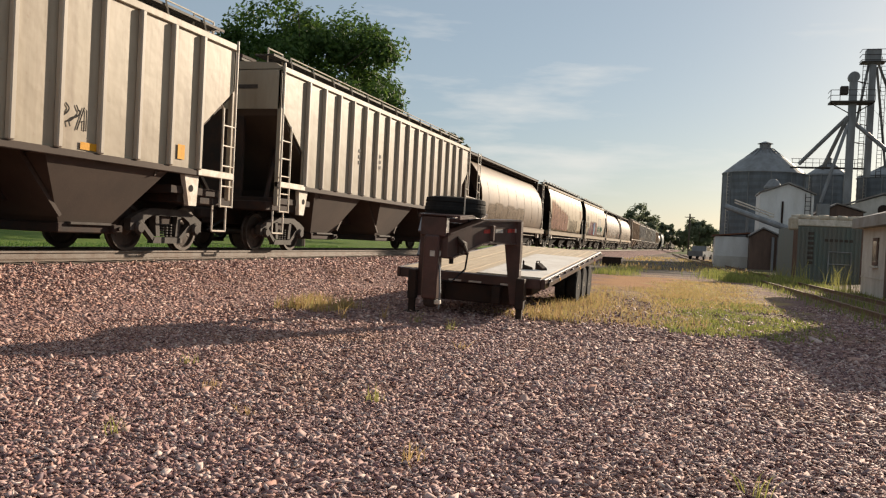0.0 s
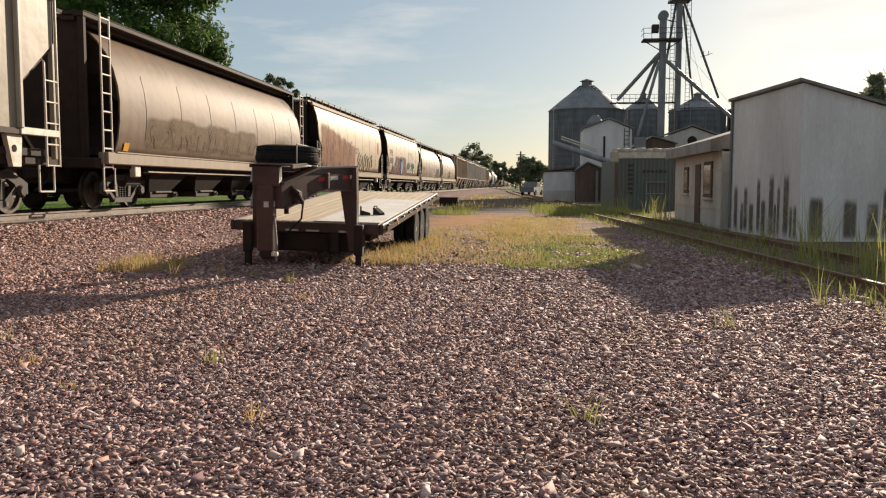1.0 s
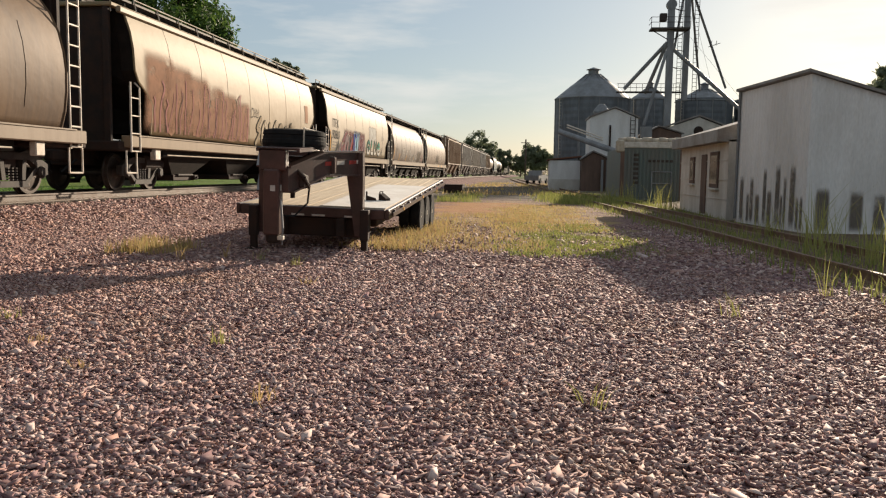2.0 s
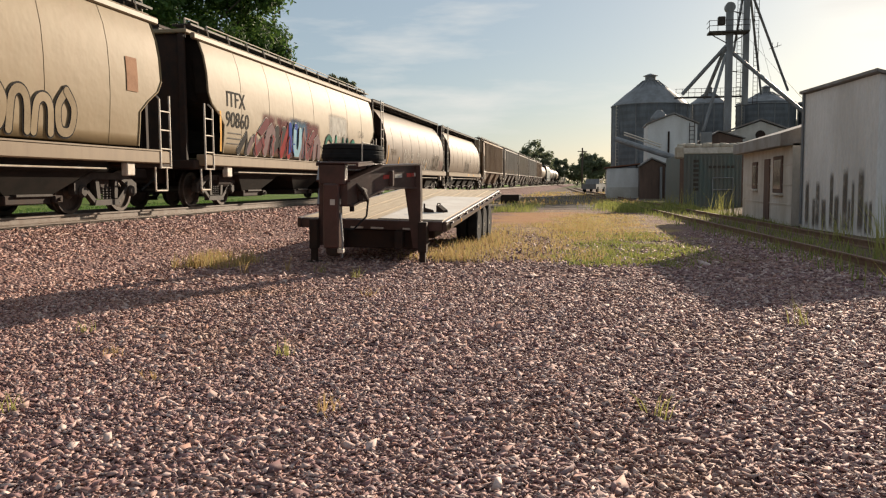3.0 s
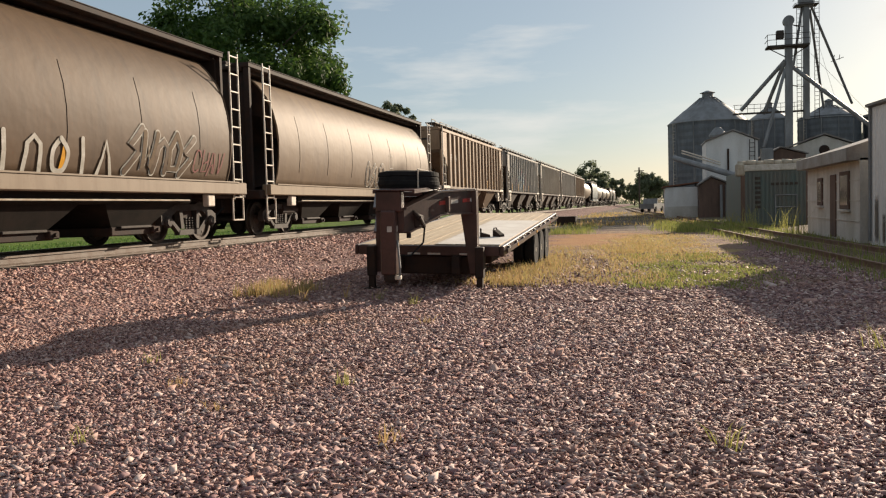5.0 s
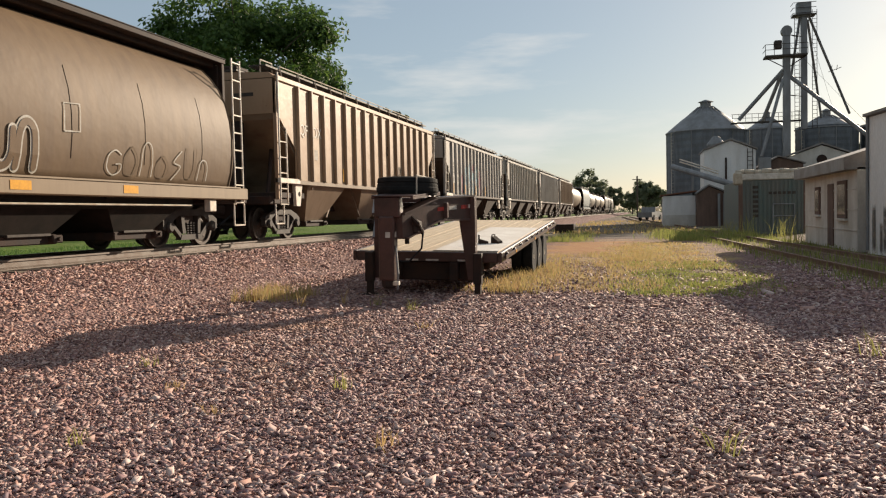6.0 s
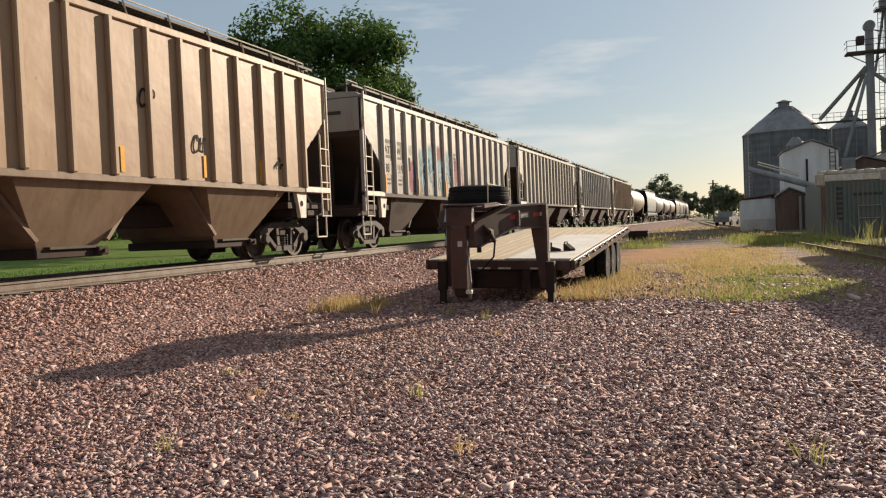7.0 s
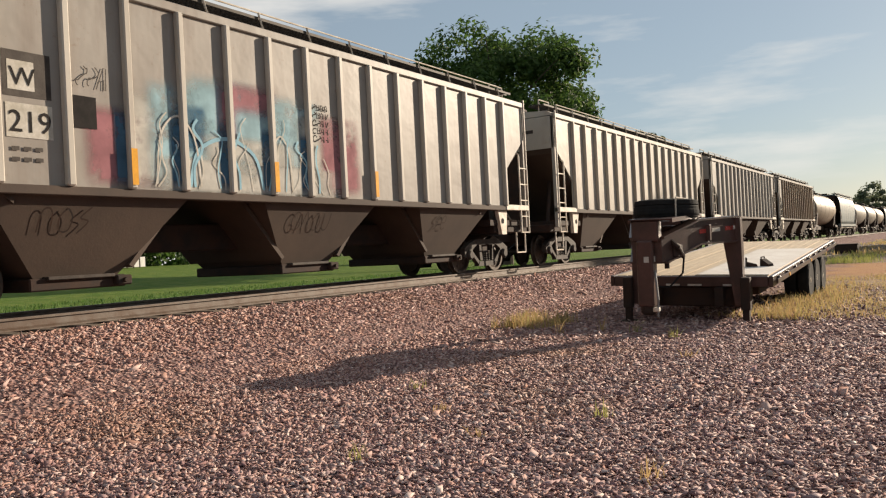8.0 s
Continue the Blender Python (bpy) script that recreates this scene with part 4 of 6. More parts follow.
def ribbed_hopper(label, y0, paint, under, rib, near=True, ribs=16):
    car = new_car("hopper_car", label, y0)
    E, hb, sill, eave = 8.2, 7.02, 1.55, 4.33
    side = [(-hb, sill), (hb, sill), (hb, 2.5), (E, 3.45), (E, eave), (-E, eave), (-E, 3.45), (-hb, 2.5)]
    for sx in (-1, 1):
        x0, x1 = sorted((sx * (HALF - 0.03), sx * HALF))
        part("side_sheet", prism(side, "x", x0, x1), paint, car)
        part("top_chord", box(*sorted((sx * (HALF - 0.06), sx * (HALF + 0.05))), -E, E, eave - 0.06, eave + 0.08, 0.015), paint, car)
        part("side_sill", box(*sorted((sx * (HALF - 0.08), sx * (HALF + 0.05))), -E + 0.02, E - 0.02, sill - 0.02, sill + 0.1, 0.012), under if sx > 0 else paint, car)
        for s in (-1, 1):
            part("sill_step", box(*sorted((sx * (HALF - 0.1), sx * (HALF + 0.07))), *sorted((s * (hb - 0.1), s * E)), sill - 0.01, sill + 0.13, 0.012), LADDER_WHITE, car, "pale sill end")
            part("end_post", box(*sorted((sx * (HALF - 0.1), sx * HALF)), *sorted((s * (E - 0.08), s * E)), 1.1, eave, 0.01), paint, car)
            pad = [(s * (hb - 0.42), sill - 0.02), (s * (hb + 0.05), sill - 0.02), (s * (hb + 0.0), sill - 0.62), (s * (hb - 0.25), sill - 0.62)]
            pb = part("jacking_pad", prism(pad if s > 0 else pad[::-1], "x", *sorted((sx * (HALF - 0.12), sx * (HALF - 0.02)))), LADDER_WHITE, car, "pale jacking bracket")
            part("bracket_hole", lathe([(0.07, sx * (HALF - 0.03)), (0.07, sx * (HALF - 0.012))], 10, "x"), INK, pb).location = (0, s * (hb - 0.2), sill - 0.28)
    for i in range(ribs):
        y = -6.9 + i * 13.84 / (ribs - 1)
        for sx in (-1, 1) if near else (1,):
            z0 = sill + 0.1
            part("side_rib", box(*sorted((sx * (HALF - 0.01), sx * (HALF + 0.10))), y - 0.055, y + 0.055, z0, eave - 0.05, 0.02), rib, car)
    part("roof", prism([(-HALF - 0.02, eave + 0.02), (HALF + 0.02, eave + 0.02), (HALF - 0.2, eave + 0.16), (0, eave + 0.24), (-HALF + 0.2, eave + 0.16)], "y", -E, E), paint, car)
    for s in (-1, 1):
        y = s * E
        part("end_sheet", box(-HALF + 0.04, HALF - 0.04, *sorted((y, y - s * 0.05)), 3.4, eave), paint, car)
        slope = [(s * E, 3.45), (s * 5.75, 1.56), (s * 5.75, 1.42), (s * (E - 0.1), 3.25)]
        # the under colour stands in for the shade on the car end's slope
        part("slope_sheet", prism(slope, "x", -HALF + 0.06, HALF - 0.06), under, car)
        part("end_lettering", box(0.35, 0.95, *sorted((y + s * 0.004, y + s * 0.008)), 3.88, 3.98), TRUCK_GREY, car, "faint worn lettering bar")
        part("center_post", box(-0.55, 0.55, *sorted((y - s * 0.1, y - s * 0.2)), 1.2, 3.5, 0.01), STEEL_DARK, car)
        for sx in (-1, 1):
            part("end_strut", tubes([((sx * 1.2, s * (E - 0.15), 1.2), (sx * 0.9, s * (E - 1.1), 2.6))], 0.06, 6), STEEL_DARK, car)
        build_ladder(car, s * (E - 0.46), s * (E - 0.02), HALF + 0.05, 0.95, 3.0, eave + 0.15, LADDER_WHITE)
        build_ladder(car, s * (E - 0.46), s * (E - 0.02), -HALF - 0.05, 0.95, 3.0, eave + 0.15, LADDER_WHITE)
        part("shear_plate", box(-HALF + 0.1, HALF - 0.1, *sorted((s * 6.3, s * (E - 0.05))), 1.15, 1.3, 0.01), STEEL_DARK, car)
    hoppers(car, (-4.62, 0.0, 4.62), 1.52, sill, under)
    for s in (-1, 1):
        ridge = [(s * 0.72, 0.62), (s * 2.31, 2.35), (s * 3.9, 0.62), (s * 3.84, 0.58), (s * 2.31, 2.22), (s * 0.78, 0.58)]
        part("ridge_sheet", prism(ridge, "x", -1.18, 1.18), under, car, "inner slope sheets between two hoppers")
    part("center_sill", box(-0.33, 0.33, -6.9, 6.9, 0.80, 1.25, 0.02), STEEL_DARK, car)
    running_board(car, eave + 0.26, E - 0.05, LADDER_WHITE)
    end_gear(car, E, LADDER_WHITE, paint)
    for s in (-1, 1):
        build_truck(car, s * 6.85, near)
    return car


def round_profile(kind):
    """Half width by height: round for the cylinder cars, gently bowed for the others."""
    if kind == "round":
        pts = [(1.30, 1.42), (1.7, 1.53), (2.1, 1.58), (2.5, 1.585), (2.9, 1.54), (3.3, 1.44), (3.65, 1.28), (3.95, 1.06), (4.15, 0.86), (4.28, 0.62)]
    else:
        pts = [(1.42, 1.52), (1.9, 1.57), (2.4, 1.60), (2.9, 1.60), (3.4, 1.57), (3.8, 1.50), (4.10, 1.40), (4.25, 1.34), (4.36, 1.15), (4.44, 0.7)]
    zs, xs = [p[0] for p in pts], [p[1] for p in pts]
    return pts, lambda z: float(np.interp(z, zs, xs))


def curved_hopper(label, y0, kind, paint, under, sill_mat, near=True):
    """A covered hopper with curved sides: a round one with dished dark ends, or a bowed one with notched lower ends."""
    car = new_car("hopper_car", label, y0)
    pts, side = round_profile(kind)
    E, hb = 8.3, (7.65 if kind == "round" else 8.0)
    rows = [(z, x) for z, x in pts]
    fine = []
    for (z0, x0), (z1, x1) in zip(rows, rows[1:]):
        fine += [(z0 + (z1 - z0) * k / 2, x0 + (x1 - x0) * k / 2) for k in range(2)]
    fine.append(rows[-1])
    bm = bmesh.new()
    ys = [-hb + 2 * hb * i / 24 for i in range(25)]
    loop = [(x, z) for z, x in fine] + [(-x, z) for z, x in fine[::-1]]

    def end_at(z):
        if kind == "round":
            return hb
        return hb - max(0.0, min(0.9, (2.75 - z) * 1.7))
    rings = []
    for y in ys:
        rings.append([bm.verts.new((x, y * end_at(z) / hb, z)) for x, z in loop])
    for r1, r2 in zip(rings, rings[1:]):
        for i in range(len(loop)):
            f = bm.faces.new((r1[i], r1[(i + 1) % len(loop)], r2[(i + 1) % len(loop)], r2[i]))
            f.smooth = True
    bmesh.ops.recalc_face_normals(bm, faces=bm.faces[:])
    part("shell", bm, paint, car, "curved steel side sheets")
    for s in (-1, 1):
        bm = bmesh.new()
        outer = [bm.verts.new((x, s * (end_at(z) - 0.02), z)) for x, z in loop]
        inner = [bm.verts.new((x * 0.75, s * (end_at(z) - 0.12 - 0.6 * (z < 2.6)), 0.5 * (z - 2.9) + 2.9 if kind == "round" else z)) for x, z in loop]
        for i in range(len(loop)):
            j = (i + 1) % len(loop)
            bm.faces.new((outer[i], outer[j], inner[j], inner[i]))
        bm.faces.new(inner)
        bmesh.ops.recalc_face_normals(bm, faces=bm.faces[:])
        part("end_sheet", bm, STEEL_DARK if kind == "round" else under, car, "dark end sheet")
        bm = bmesh.new()
        for (xa, za), (xb, zb) in zip(loop, loop[1:]):
            add_tube(bm, (xa, s * end_at(za), za), (xb, s * end_at(zb), zb), 0.025, 5)
        part("end_rim", bm, paint, car)
        for sx in (-1, 1):
            part("end_column", box(*sorted((sx * 0.95, sx * 1.1)), *sorted((s * (E - 0.15), s * (E - 0.03))), 1.2, 4.4, 0.01), STEEL_DARK, car)
            if kind == "round":
                bm = tubes([((sx * 1.5, s * (E - 0.02), 0.95), (sx * 1.5, s * (E - 0.02), 4.45)), ((sx * 1.5, s * (E - 0.42), 0.95), (sx * 1.5, s * (E - 0.42), 4.45))] + [((sx * 1.5, s * (E - 0.02), 1.0 + 0.42 * i), (sx * 1.5, s * (E - 0.42), 1.0 + 0.42 * i)) for i in range(9)], 0.022, 6)
                part("ladder", bm, LADDER_WHITE, car, "full-height pale end ladder")
            else:
                build_ladder(car, s * (E - 0.46), s * (E - 0.02), sx * (HALF + 0.02), 0.95, 2.5, 2.6, LADDER_WHITE)
        part("end_bulkhead", box(-1.0, 1.0, *sorted((s * (E - 0.12), s * (E - 0.2))), 1.2, 4.35, 0.01), STEEL_DARK, car, "dark end panel")
    for sx in (-1, 1):
        part("side_sill", box(*sorted((sx * (HALF - 0.22), sx * (HALF + 0.02))), -E, E, 1.06, 1.34, 0.02), sill_mat, car, "broad flat side sill")
        part("sill_lip", box(*sorted((sx * (HALF - 0.1), sx * (HALF + 0.04))), -E + 0.4, E - 0.4, 1.33, 1.36), sill_mat, car)
        part("side_rod", tubes([((sx * 1.45, -6, 0.92), (sx * 1.45, 6, 0.92))], 0.016, 5), LADDER_WHITE, car)
        if kind == "bowed":
            part("top_chord", box(*sorted((sx * 1.30, sx * 1.42)), -E, E, 4.2, 4.36, 0.03), sill_mat, car)
        else:
            part("roof_edge", box(*sorted((sx * 0.55, sx * 0.9)), -E, E, 4.30, 4.40, 0.02), STEEL_DARK, car)
            part("side_walkway", box(*sorted((sx * 0.62, sx * 1.12)), -E, E, 4.40, 4.52, 0.01), STEEL_DARK, car, "dark grating walkway overhanging the roof")
            part("kick_rail", tubes([((sx * 1.13, -E, 4.52), (sx * 1.13, E, 4.52))], 0.010, 5), TRUCK_GREY, car)
            for k in range(7):
                y, mids = -6.3 + 2.1 * k, [1.7, 2.1, 2.5, 2.9, 3.3]
                part("seam", tubes([((sx * (side(p) + 0.003), y, p), (sx * (side(q) + 0.003), y, q)) for p, q in zip(mids, mids[1:])], 0.005, 4), STEEL_DARK, car)
        for k in range(7 if kind == "bowed" else 0):
            y = -6 + 2 * k
            part("seam", tubes([((sx * (side(z0) + 0.002), y, z0), (sx * (side(z1) + 0.002), y, z1)) for (z0, _), (z1, _) in zip(rows[:-3], rows[1:-2])], 0.0045, 4), paint, car)
        for s in (-1, 1):
            part("jacking_pad", box(*sorted((sx * 1.4, sx * 1.55)), *sorted((s * 6.6, s * 6.9)), 0.78, 1.06, 0.02), LADDER_WHITE, car)
    part("roof_cap", box(-0.9 if kind == "round" else -1.2, 0.9 if kind == "round" else 1.2, -E, E, 4.36, 4.46, 0.02), STEEL_DARK if kind == "round" else paint, car)
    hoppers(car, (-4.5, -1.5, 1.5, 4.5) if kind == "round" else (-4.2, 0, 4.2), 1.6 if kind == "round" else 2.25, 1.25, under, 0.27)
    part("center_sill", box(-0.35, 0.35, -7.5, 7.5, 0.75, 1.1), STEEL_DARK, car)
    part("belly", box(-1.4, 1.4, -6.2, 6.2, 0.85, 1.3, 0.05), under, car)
    part("air_tank", lathe([(0.05, -0.6), (0.22, -0.5), (0.22, 0.5), (0.05, 0.6)], 14, "y"), STEEL_DARK, car).location = (0.9, -6.0, 0.7)
    running_board(car, 4.46, E - 0.05, LADDER_WHITE if kind == "bowed" else STEEL_DARK, kind == "bowed")
    end_gear(car, E, LADDER_WHITE, paint)
    for s in (-1, 1):
        build_truck(car, s * 6.6, near)
    return car


def tank_car(label, y0, paint):
    car = new_car("tank_car", label, y0)
    part("tank", lathe([(0.1, -7.6), (0.9, -7.5), (1.4, -7.15), (1.52, -6.8), (1.52, 6.8), (1.4, 7.15), (0.9, 7.5), (0.1, 7.6)], 32, "y"), paint, car, "rounded tank barrel", True).location = (0, 0, 2.75)
    part("dome", lathe([(0.55, 4.15), (0.55, 4.5), (0.3, 4.62)], 16), STEEL_DARK, car)
    part("platform", box(-0.9, 0.9, -1.2, 1.2, 4.2, 4.26), GRATING, car)
    part("center_sill", box(-0.4, 0.4, -8.1, 8.1, 0.8, 1.2, 0.02), STEEL_DARK, car)
    for s in (-1, 1):
        part("saddle", prism([(-1.3, 1.1), (1.3, 1.1), (1.45, 2.3), (-1.45, 2.3)], "y", *sorted((s * 6.0, s * 6.7))), STEEL_DARK, car)
    for y in (-4.5, -1.5, 1.5, 4.5):
        part("band", lathe([(1.54, -0.05), (1.54, 0.05)], 32, "y", False), STEEL_DARK, car).location = (0, y, 2.75)
    end_gear(car, 8.0, LADDER_WHITE, paint)
    for s in (-1, 1):
        build_truck(car, s * 6.4, False)
    return car


def flush(z):
    return HALF


def stripe(car, side, y, z0, z1, mat=None, w=0.1, lean=0.0, label="yellow reflective strip"):
    bm = bmesh.new()
    stroke(bm, [(0, 0), (0, z1 - z0)], w)
    part("reflector", on_side(bm, side, y, z0, 0.02, True, lean), mat or YELLOW, car, label)


def mark(car, bm, mat, side, y, z, label, proud=0.014, lean=0.0):
    bm.verts.index_update()
    for one in sorted(islands(bm), key=lambda q: min(v.co.x for v in q.verts)):
        part("marking", on_side(one, side, y, z, proud, True, lean), mat, car, label)


def smooth_arc(w, h, thick):
    return fat([(0, 0), (w * 0.12, h * 0.7), (w * 0.5, h), (w * 0.88, h * 0.7), (w, 0)], thick)


def plate(w, h):
    bm = bmesh.new()
    bm.faces.new([bm.verts.new((u, v, 0)) for u, v in ((0, 0), (w, 0), (w, h), (0, h))])
    return bm


def train():
    # grimy brown, darkened further by the shade beneath the cars
    dark = surface("shaded_hopper_grime", (0.044, 0.029, 0.022), (0.074, 0.049, 0.035), 0.8, 0, 0.7, 30)
    tan_low = car_paint("tan_hopper_paint", (0.217, 0.159, 0.109), dirty=0.8, seed=3)
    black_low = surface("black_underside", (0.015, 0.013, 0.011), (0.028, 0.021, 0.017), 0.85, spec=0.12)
    cream = car_paint("cream_paint", (0.365, 0.313, 0.235), dirty=0.45, seed=1)
    cream_b = car_paint("cream_paint_faded", (0.285, 0.250, 0.193), dirty=0.45, seed=2)
    cream_rib = car_paint("cream_rib", (0.42, 0.375, 0.31), dirty=0.3, seed=2, panel=False)
    umber = car_paint("umber_shell", (0.143, 0.089, 0.049), (0.042, 0.028, 0.021), rough=0.62, dirty=0.6, seed=4)
    umber_b = car_paint("umber_shell_dusty", (0.112, 0.072, 0.043), (0.041, 0.028, 0.020), rough=0.62, dirty=0.55, seed=5)
    umber_c = car_paint("umber_shell_pale", (0.160, 0.108, 0.064), (0.064, 0.042, 0.029), rough=0.62, dirty=0.5, seed=6)
    wheat = car_paint("wheat_shell", (0.237, 0.177, 0.098), (0.177, 0.112, 0.060), rough=0.6, dirty=0.28, seed=7)
    wheat_b = car_paint("wheat_shell_clean", (0.246, 0.193, 0.121), (0.205, 0.144, 0.088), rough=0.6, dirty=0.22, seed=8)
    sill_wheat = car_paint("sill_wheat", (0.228, 0.167, 0.103), dirty=0.4, seed=9, panel=False)
    sill_brown = car_paint("sill_brown", (0.259, 0.202, 0.144), dirty=0.45, seed=10, panel=False)
    tan = car_paint("tan_paint", (0.33, 0.225, 0.14), (0.15, 0.085, 0.05), dirty=0.6, seed=11)
    tan_rib = car_paint("tan_rib", (0.34, 0.245, 0.16), (0.12, 0.07, 0.045), dirty=0.5, seed=12, panel=False)
    grey = car_paint("grey_paint", (0.27, 0.25, 0.225), (0.13, 0.10, 0.08), dirty=0.5, seed=13)
    grey_rib = car_paint("grey_rib", (0.44, 0.41, 0.36), dirty=0.3, seed=14, panel=False)
    pale = car_paint("pale_grey_paint", (0.35, 0.325, 0.28), dirty=0.35, seed=15)
    steel_blue = car_paint("slate_paint", (0.16, 0.20, 0.21), dirty=0.4, seed=16)
    black = car_paint("black_car_paint", (0.04, 0.037, 0.035), dirty=0.3, seed=17)
    tank_white = car_paint("tank_white", (0.197, 0.178, 0.148), dirty=0.35, seed=18)
    tank_tan = car_paint("tank_tan", (0.225, 0.180, 0.131), dirty=0.4, seed=19)
    slack = (0.0, 0.3, 0.4, 0.8, 0.45, 0.2, -0.3, 0.2, 0.5, 0.5, 0.4, 0.5)
    gaps = [GAP_A + PITCH * i + (slack[i] if i < 12 else 0.3) for i in range(24)]
    mid = [gaps[0] - PITCH / 2] + [(p + q) / 2 for p, q in zip(gaps, gaps[1:])]
    round_side, bowed_side = round_profile("round")[1], round_profile("bowed")[1]
    rnd = random.Random(11)

    a = ribbed_hopper("cream ribbed covered hopper car with grimy brown hoppers", mid[0], cream, dark, cream_rib)
    stripe(a, lambda z: HALF + 0.002, 3.95, 1.68, 1.80, label="yellow reflective patch", w=0.4)
    stripe(a, lambda z: HALF + 0.002, 6.4, 1.80, 2.08, label="yellow reflective patch", w=0.22)
    mark(a, scrawl(rnd, 0.7, 0.35, 3, 0.03), INK, flush, 3.2, 2.0, "thin dark scribble")
    mark(a, scrawl(rnd, 0.5, 0.25, 2, 0.025), INK, flush, 1.6, 2.05, "thin dark scribble")
    b = ribbed_hopper("cream ribbed covered hopper car with rust-stained sides", mid[1], cream_b, dark, cream_rib)
    stripe(b, flush, -4.9, 1.75, 2.1, w=0.12)
    for k, u in enumerate((-3.6, -2.0)):
        for q in range(3):
            mark(b, plate(0.14, 0.1), TRUCK_GREY, flush, u + 0.05, 2.9 - 0.17 * q, "worn dark lettering bar")
    c = curved_hopper("dark brown round-sided hopper car with glossy worn paint", mid[2], "round", umber, black_low, sill_brown)
    for k in range(6):
        mark(c, plate(2.0, 0.9), MIST["dust"], round_side, -6.4 + 1.3 * k, 1.45 + 0.1 * (k % 2), "faint dusty spray smear", 0.006 + 0.0008 * k)
    mark(c, streaks(rnd, 6.5, 0.6, 16, 0.03), SPRAY["dust"], round_side, -6.2, 1.55, "faint pale spray stroke")
    mark(c, streaks(rnd, 4.0, 0.5, 7, 0.02), INK, round_side, 1.0, 1.6, "faint dark spray stroke")
    stripe(c, round_side, -7.2, 1.4, 1.6, w=0.25)

    d = curved_hopper("cream bow-sided hopper car with rust-red spray painting", mid[3], "bowed", wheat, black_low, sill_wheat)
    bm = bmesh.new()
    for k in range(8):
        blob(bm, k * 0.88 - 0.1, k * 0.88 + 1.1, 0.0, rnd.uniform(1.15, 1.75) * (1 - 0.05 * k), rnd, 12, 0.3)
    mark(d, bm, SPRAY["brown"], bowed_side, -7.3, 1.42, "rust-red block of spray paint", 0.010)
    for k in range(6):
        mark(d, plate(1.9, 2.2 - 0.15 * k), MIST["rust"], bowed_side, -7.6 + 1.15 * k, 1.40, "soft rust-red overspray", 0.0165 + 0.0006 * k)
    mark(d, streaks(rnd, 7.0, 1.5, 22, 0.05), SPRAY["pink"], bowed_side, -7.1, 1.5, "pinkish strokes in the spray painting", 0.022)
    mark(d, streaks(rnd, 6.6, 1.4, 7, 0.02), INK, bowed_side, -7.0, 1.5, "thin dark strokes in the spray painting", 0.024)
    bubbles(d, bowed_side, 0.55, 1.42, ("bolt", "ring", "bar", "ring", "arch", "arch", "ring"), (0.75, 0.85), 0.62, INK, [SPRAY["cream"], wheat], 0.16, 0.07, "pale bubble shape with a black edge")
    mark(d, scrawl(rnd, 0.8, 0.3, 3, 0.03), INK, bowed_side, 0.0, 2.35, "small dark tag")
    mark(d, plate(0.42, 0.36), SPRAY["brown"], bowed_side, 6.6, 2.9, "faded tan patch")
    mark(d, plate(0.42, 0.36), SPRAY["brown"], bowed_side, 6.6, 2.55, "faded tan patch")

    e = curved_hopper("cream bow-sided hopper car with red, blue and green graffiti", mid[4], "bowed", wheat_b, black_low, sill_wheat)
    mark(e, letters("ITFX", 0.6), INK, bowed_side, -6.98, 2.66, "black stencilled letters")
    mark(e, letters("90860", 0.6), INK, bowed_side, -7.02, 2.12, "black stencilled digits")
    for k in range(3):
        mark(e, plate(0.9, 0.025), TRUCK_GREY, bowed_side, -6.9, 1.95 - 0.14 * k, "small stencilled line")
    stripe(e, bowed_side, -7.25, 1.45, 2.5, w=0.1, lean=-0.12)
    for k, (u, m) in enumerate(((-4.7, "maroon"), (-3.4, "maroon"), (-2.2, "maroon"), (-1.2, "maroon"), (-2.5, "navy"))):
        mark(e, plate(1.9, 1.4), MIST[m], bowed_side, u, 1.38, "dark red haze behind the lettering", 0.005 + 0.0007 * k)
    low, mid_h = (0.8, 0.5), (0.95, 0.85)
    bubbles(e, bowed_side, -6.2, 1.40, ("peak", "arch"), low, 0.6, CHALK, [INK, SPRAY["lilac"]], 0.2, 0.04, "small dark letter with a pale edge", 0.012, False, 0.3)
    bubbles(e, bowed_side, -5.1, 1.38, ("bolt", "arch", "fork", "peak"), mid_h, 0.68, CHALK, [SPRAY["mauve"], SPRAY["lilac"], INK, SPRAY["red"]], 0.32, 0.045, "angular mauve letter with a pale edge", 0.014, False, 0.2)
    bubbles(e, bowed_side, -2.5, 1.38, ("fork", "U"), (0.85, 0.92), 0.45, CHALK, [SPRAY["blue"], SPRAY["pale_blue"]], 0.26, 0.045, "blue letter with a pale edge", 0.034, False)
    bubbles(e, bowed_side, -1.35, 1.38, ("peak", "bolt", "arch"), (0.85, 0.82), 0.66, CHALK, [SPRAY["lilac"], SPRAY["mauve"]], 0.3, 0.045, "angular mauve letter with a pale edge", 0.014, False)
    mark(e, streaks(rnd, 5.4, 0.9, 9, 0.04), SPRAY["red"], bowed_side, -5.2, 1.45, "red stroke of the graffiti", 0.05)
    mark(e, fat([(0, 0), (0.15, 0.3), (0.4, 0.42), (0.62, 0.25), (0.62, 0)], 0.035), INK, bowed_side, 0.35, 1.5, "thin black arc")
    mark(e, plate(2.6, 1.2), MIST["white"], bowed_side, 1.5, 2.05, "pale rubbed patch", 0.003)
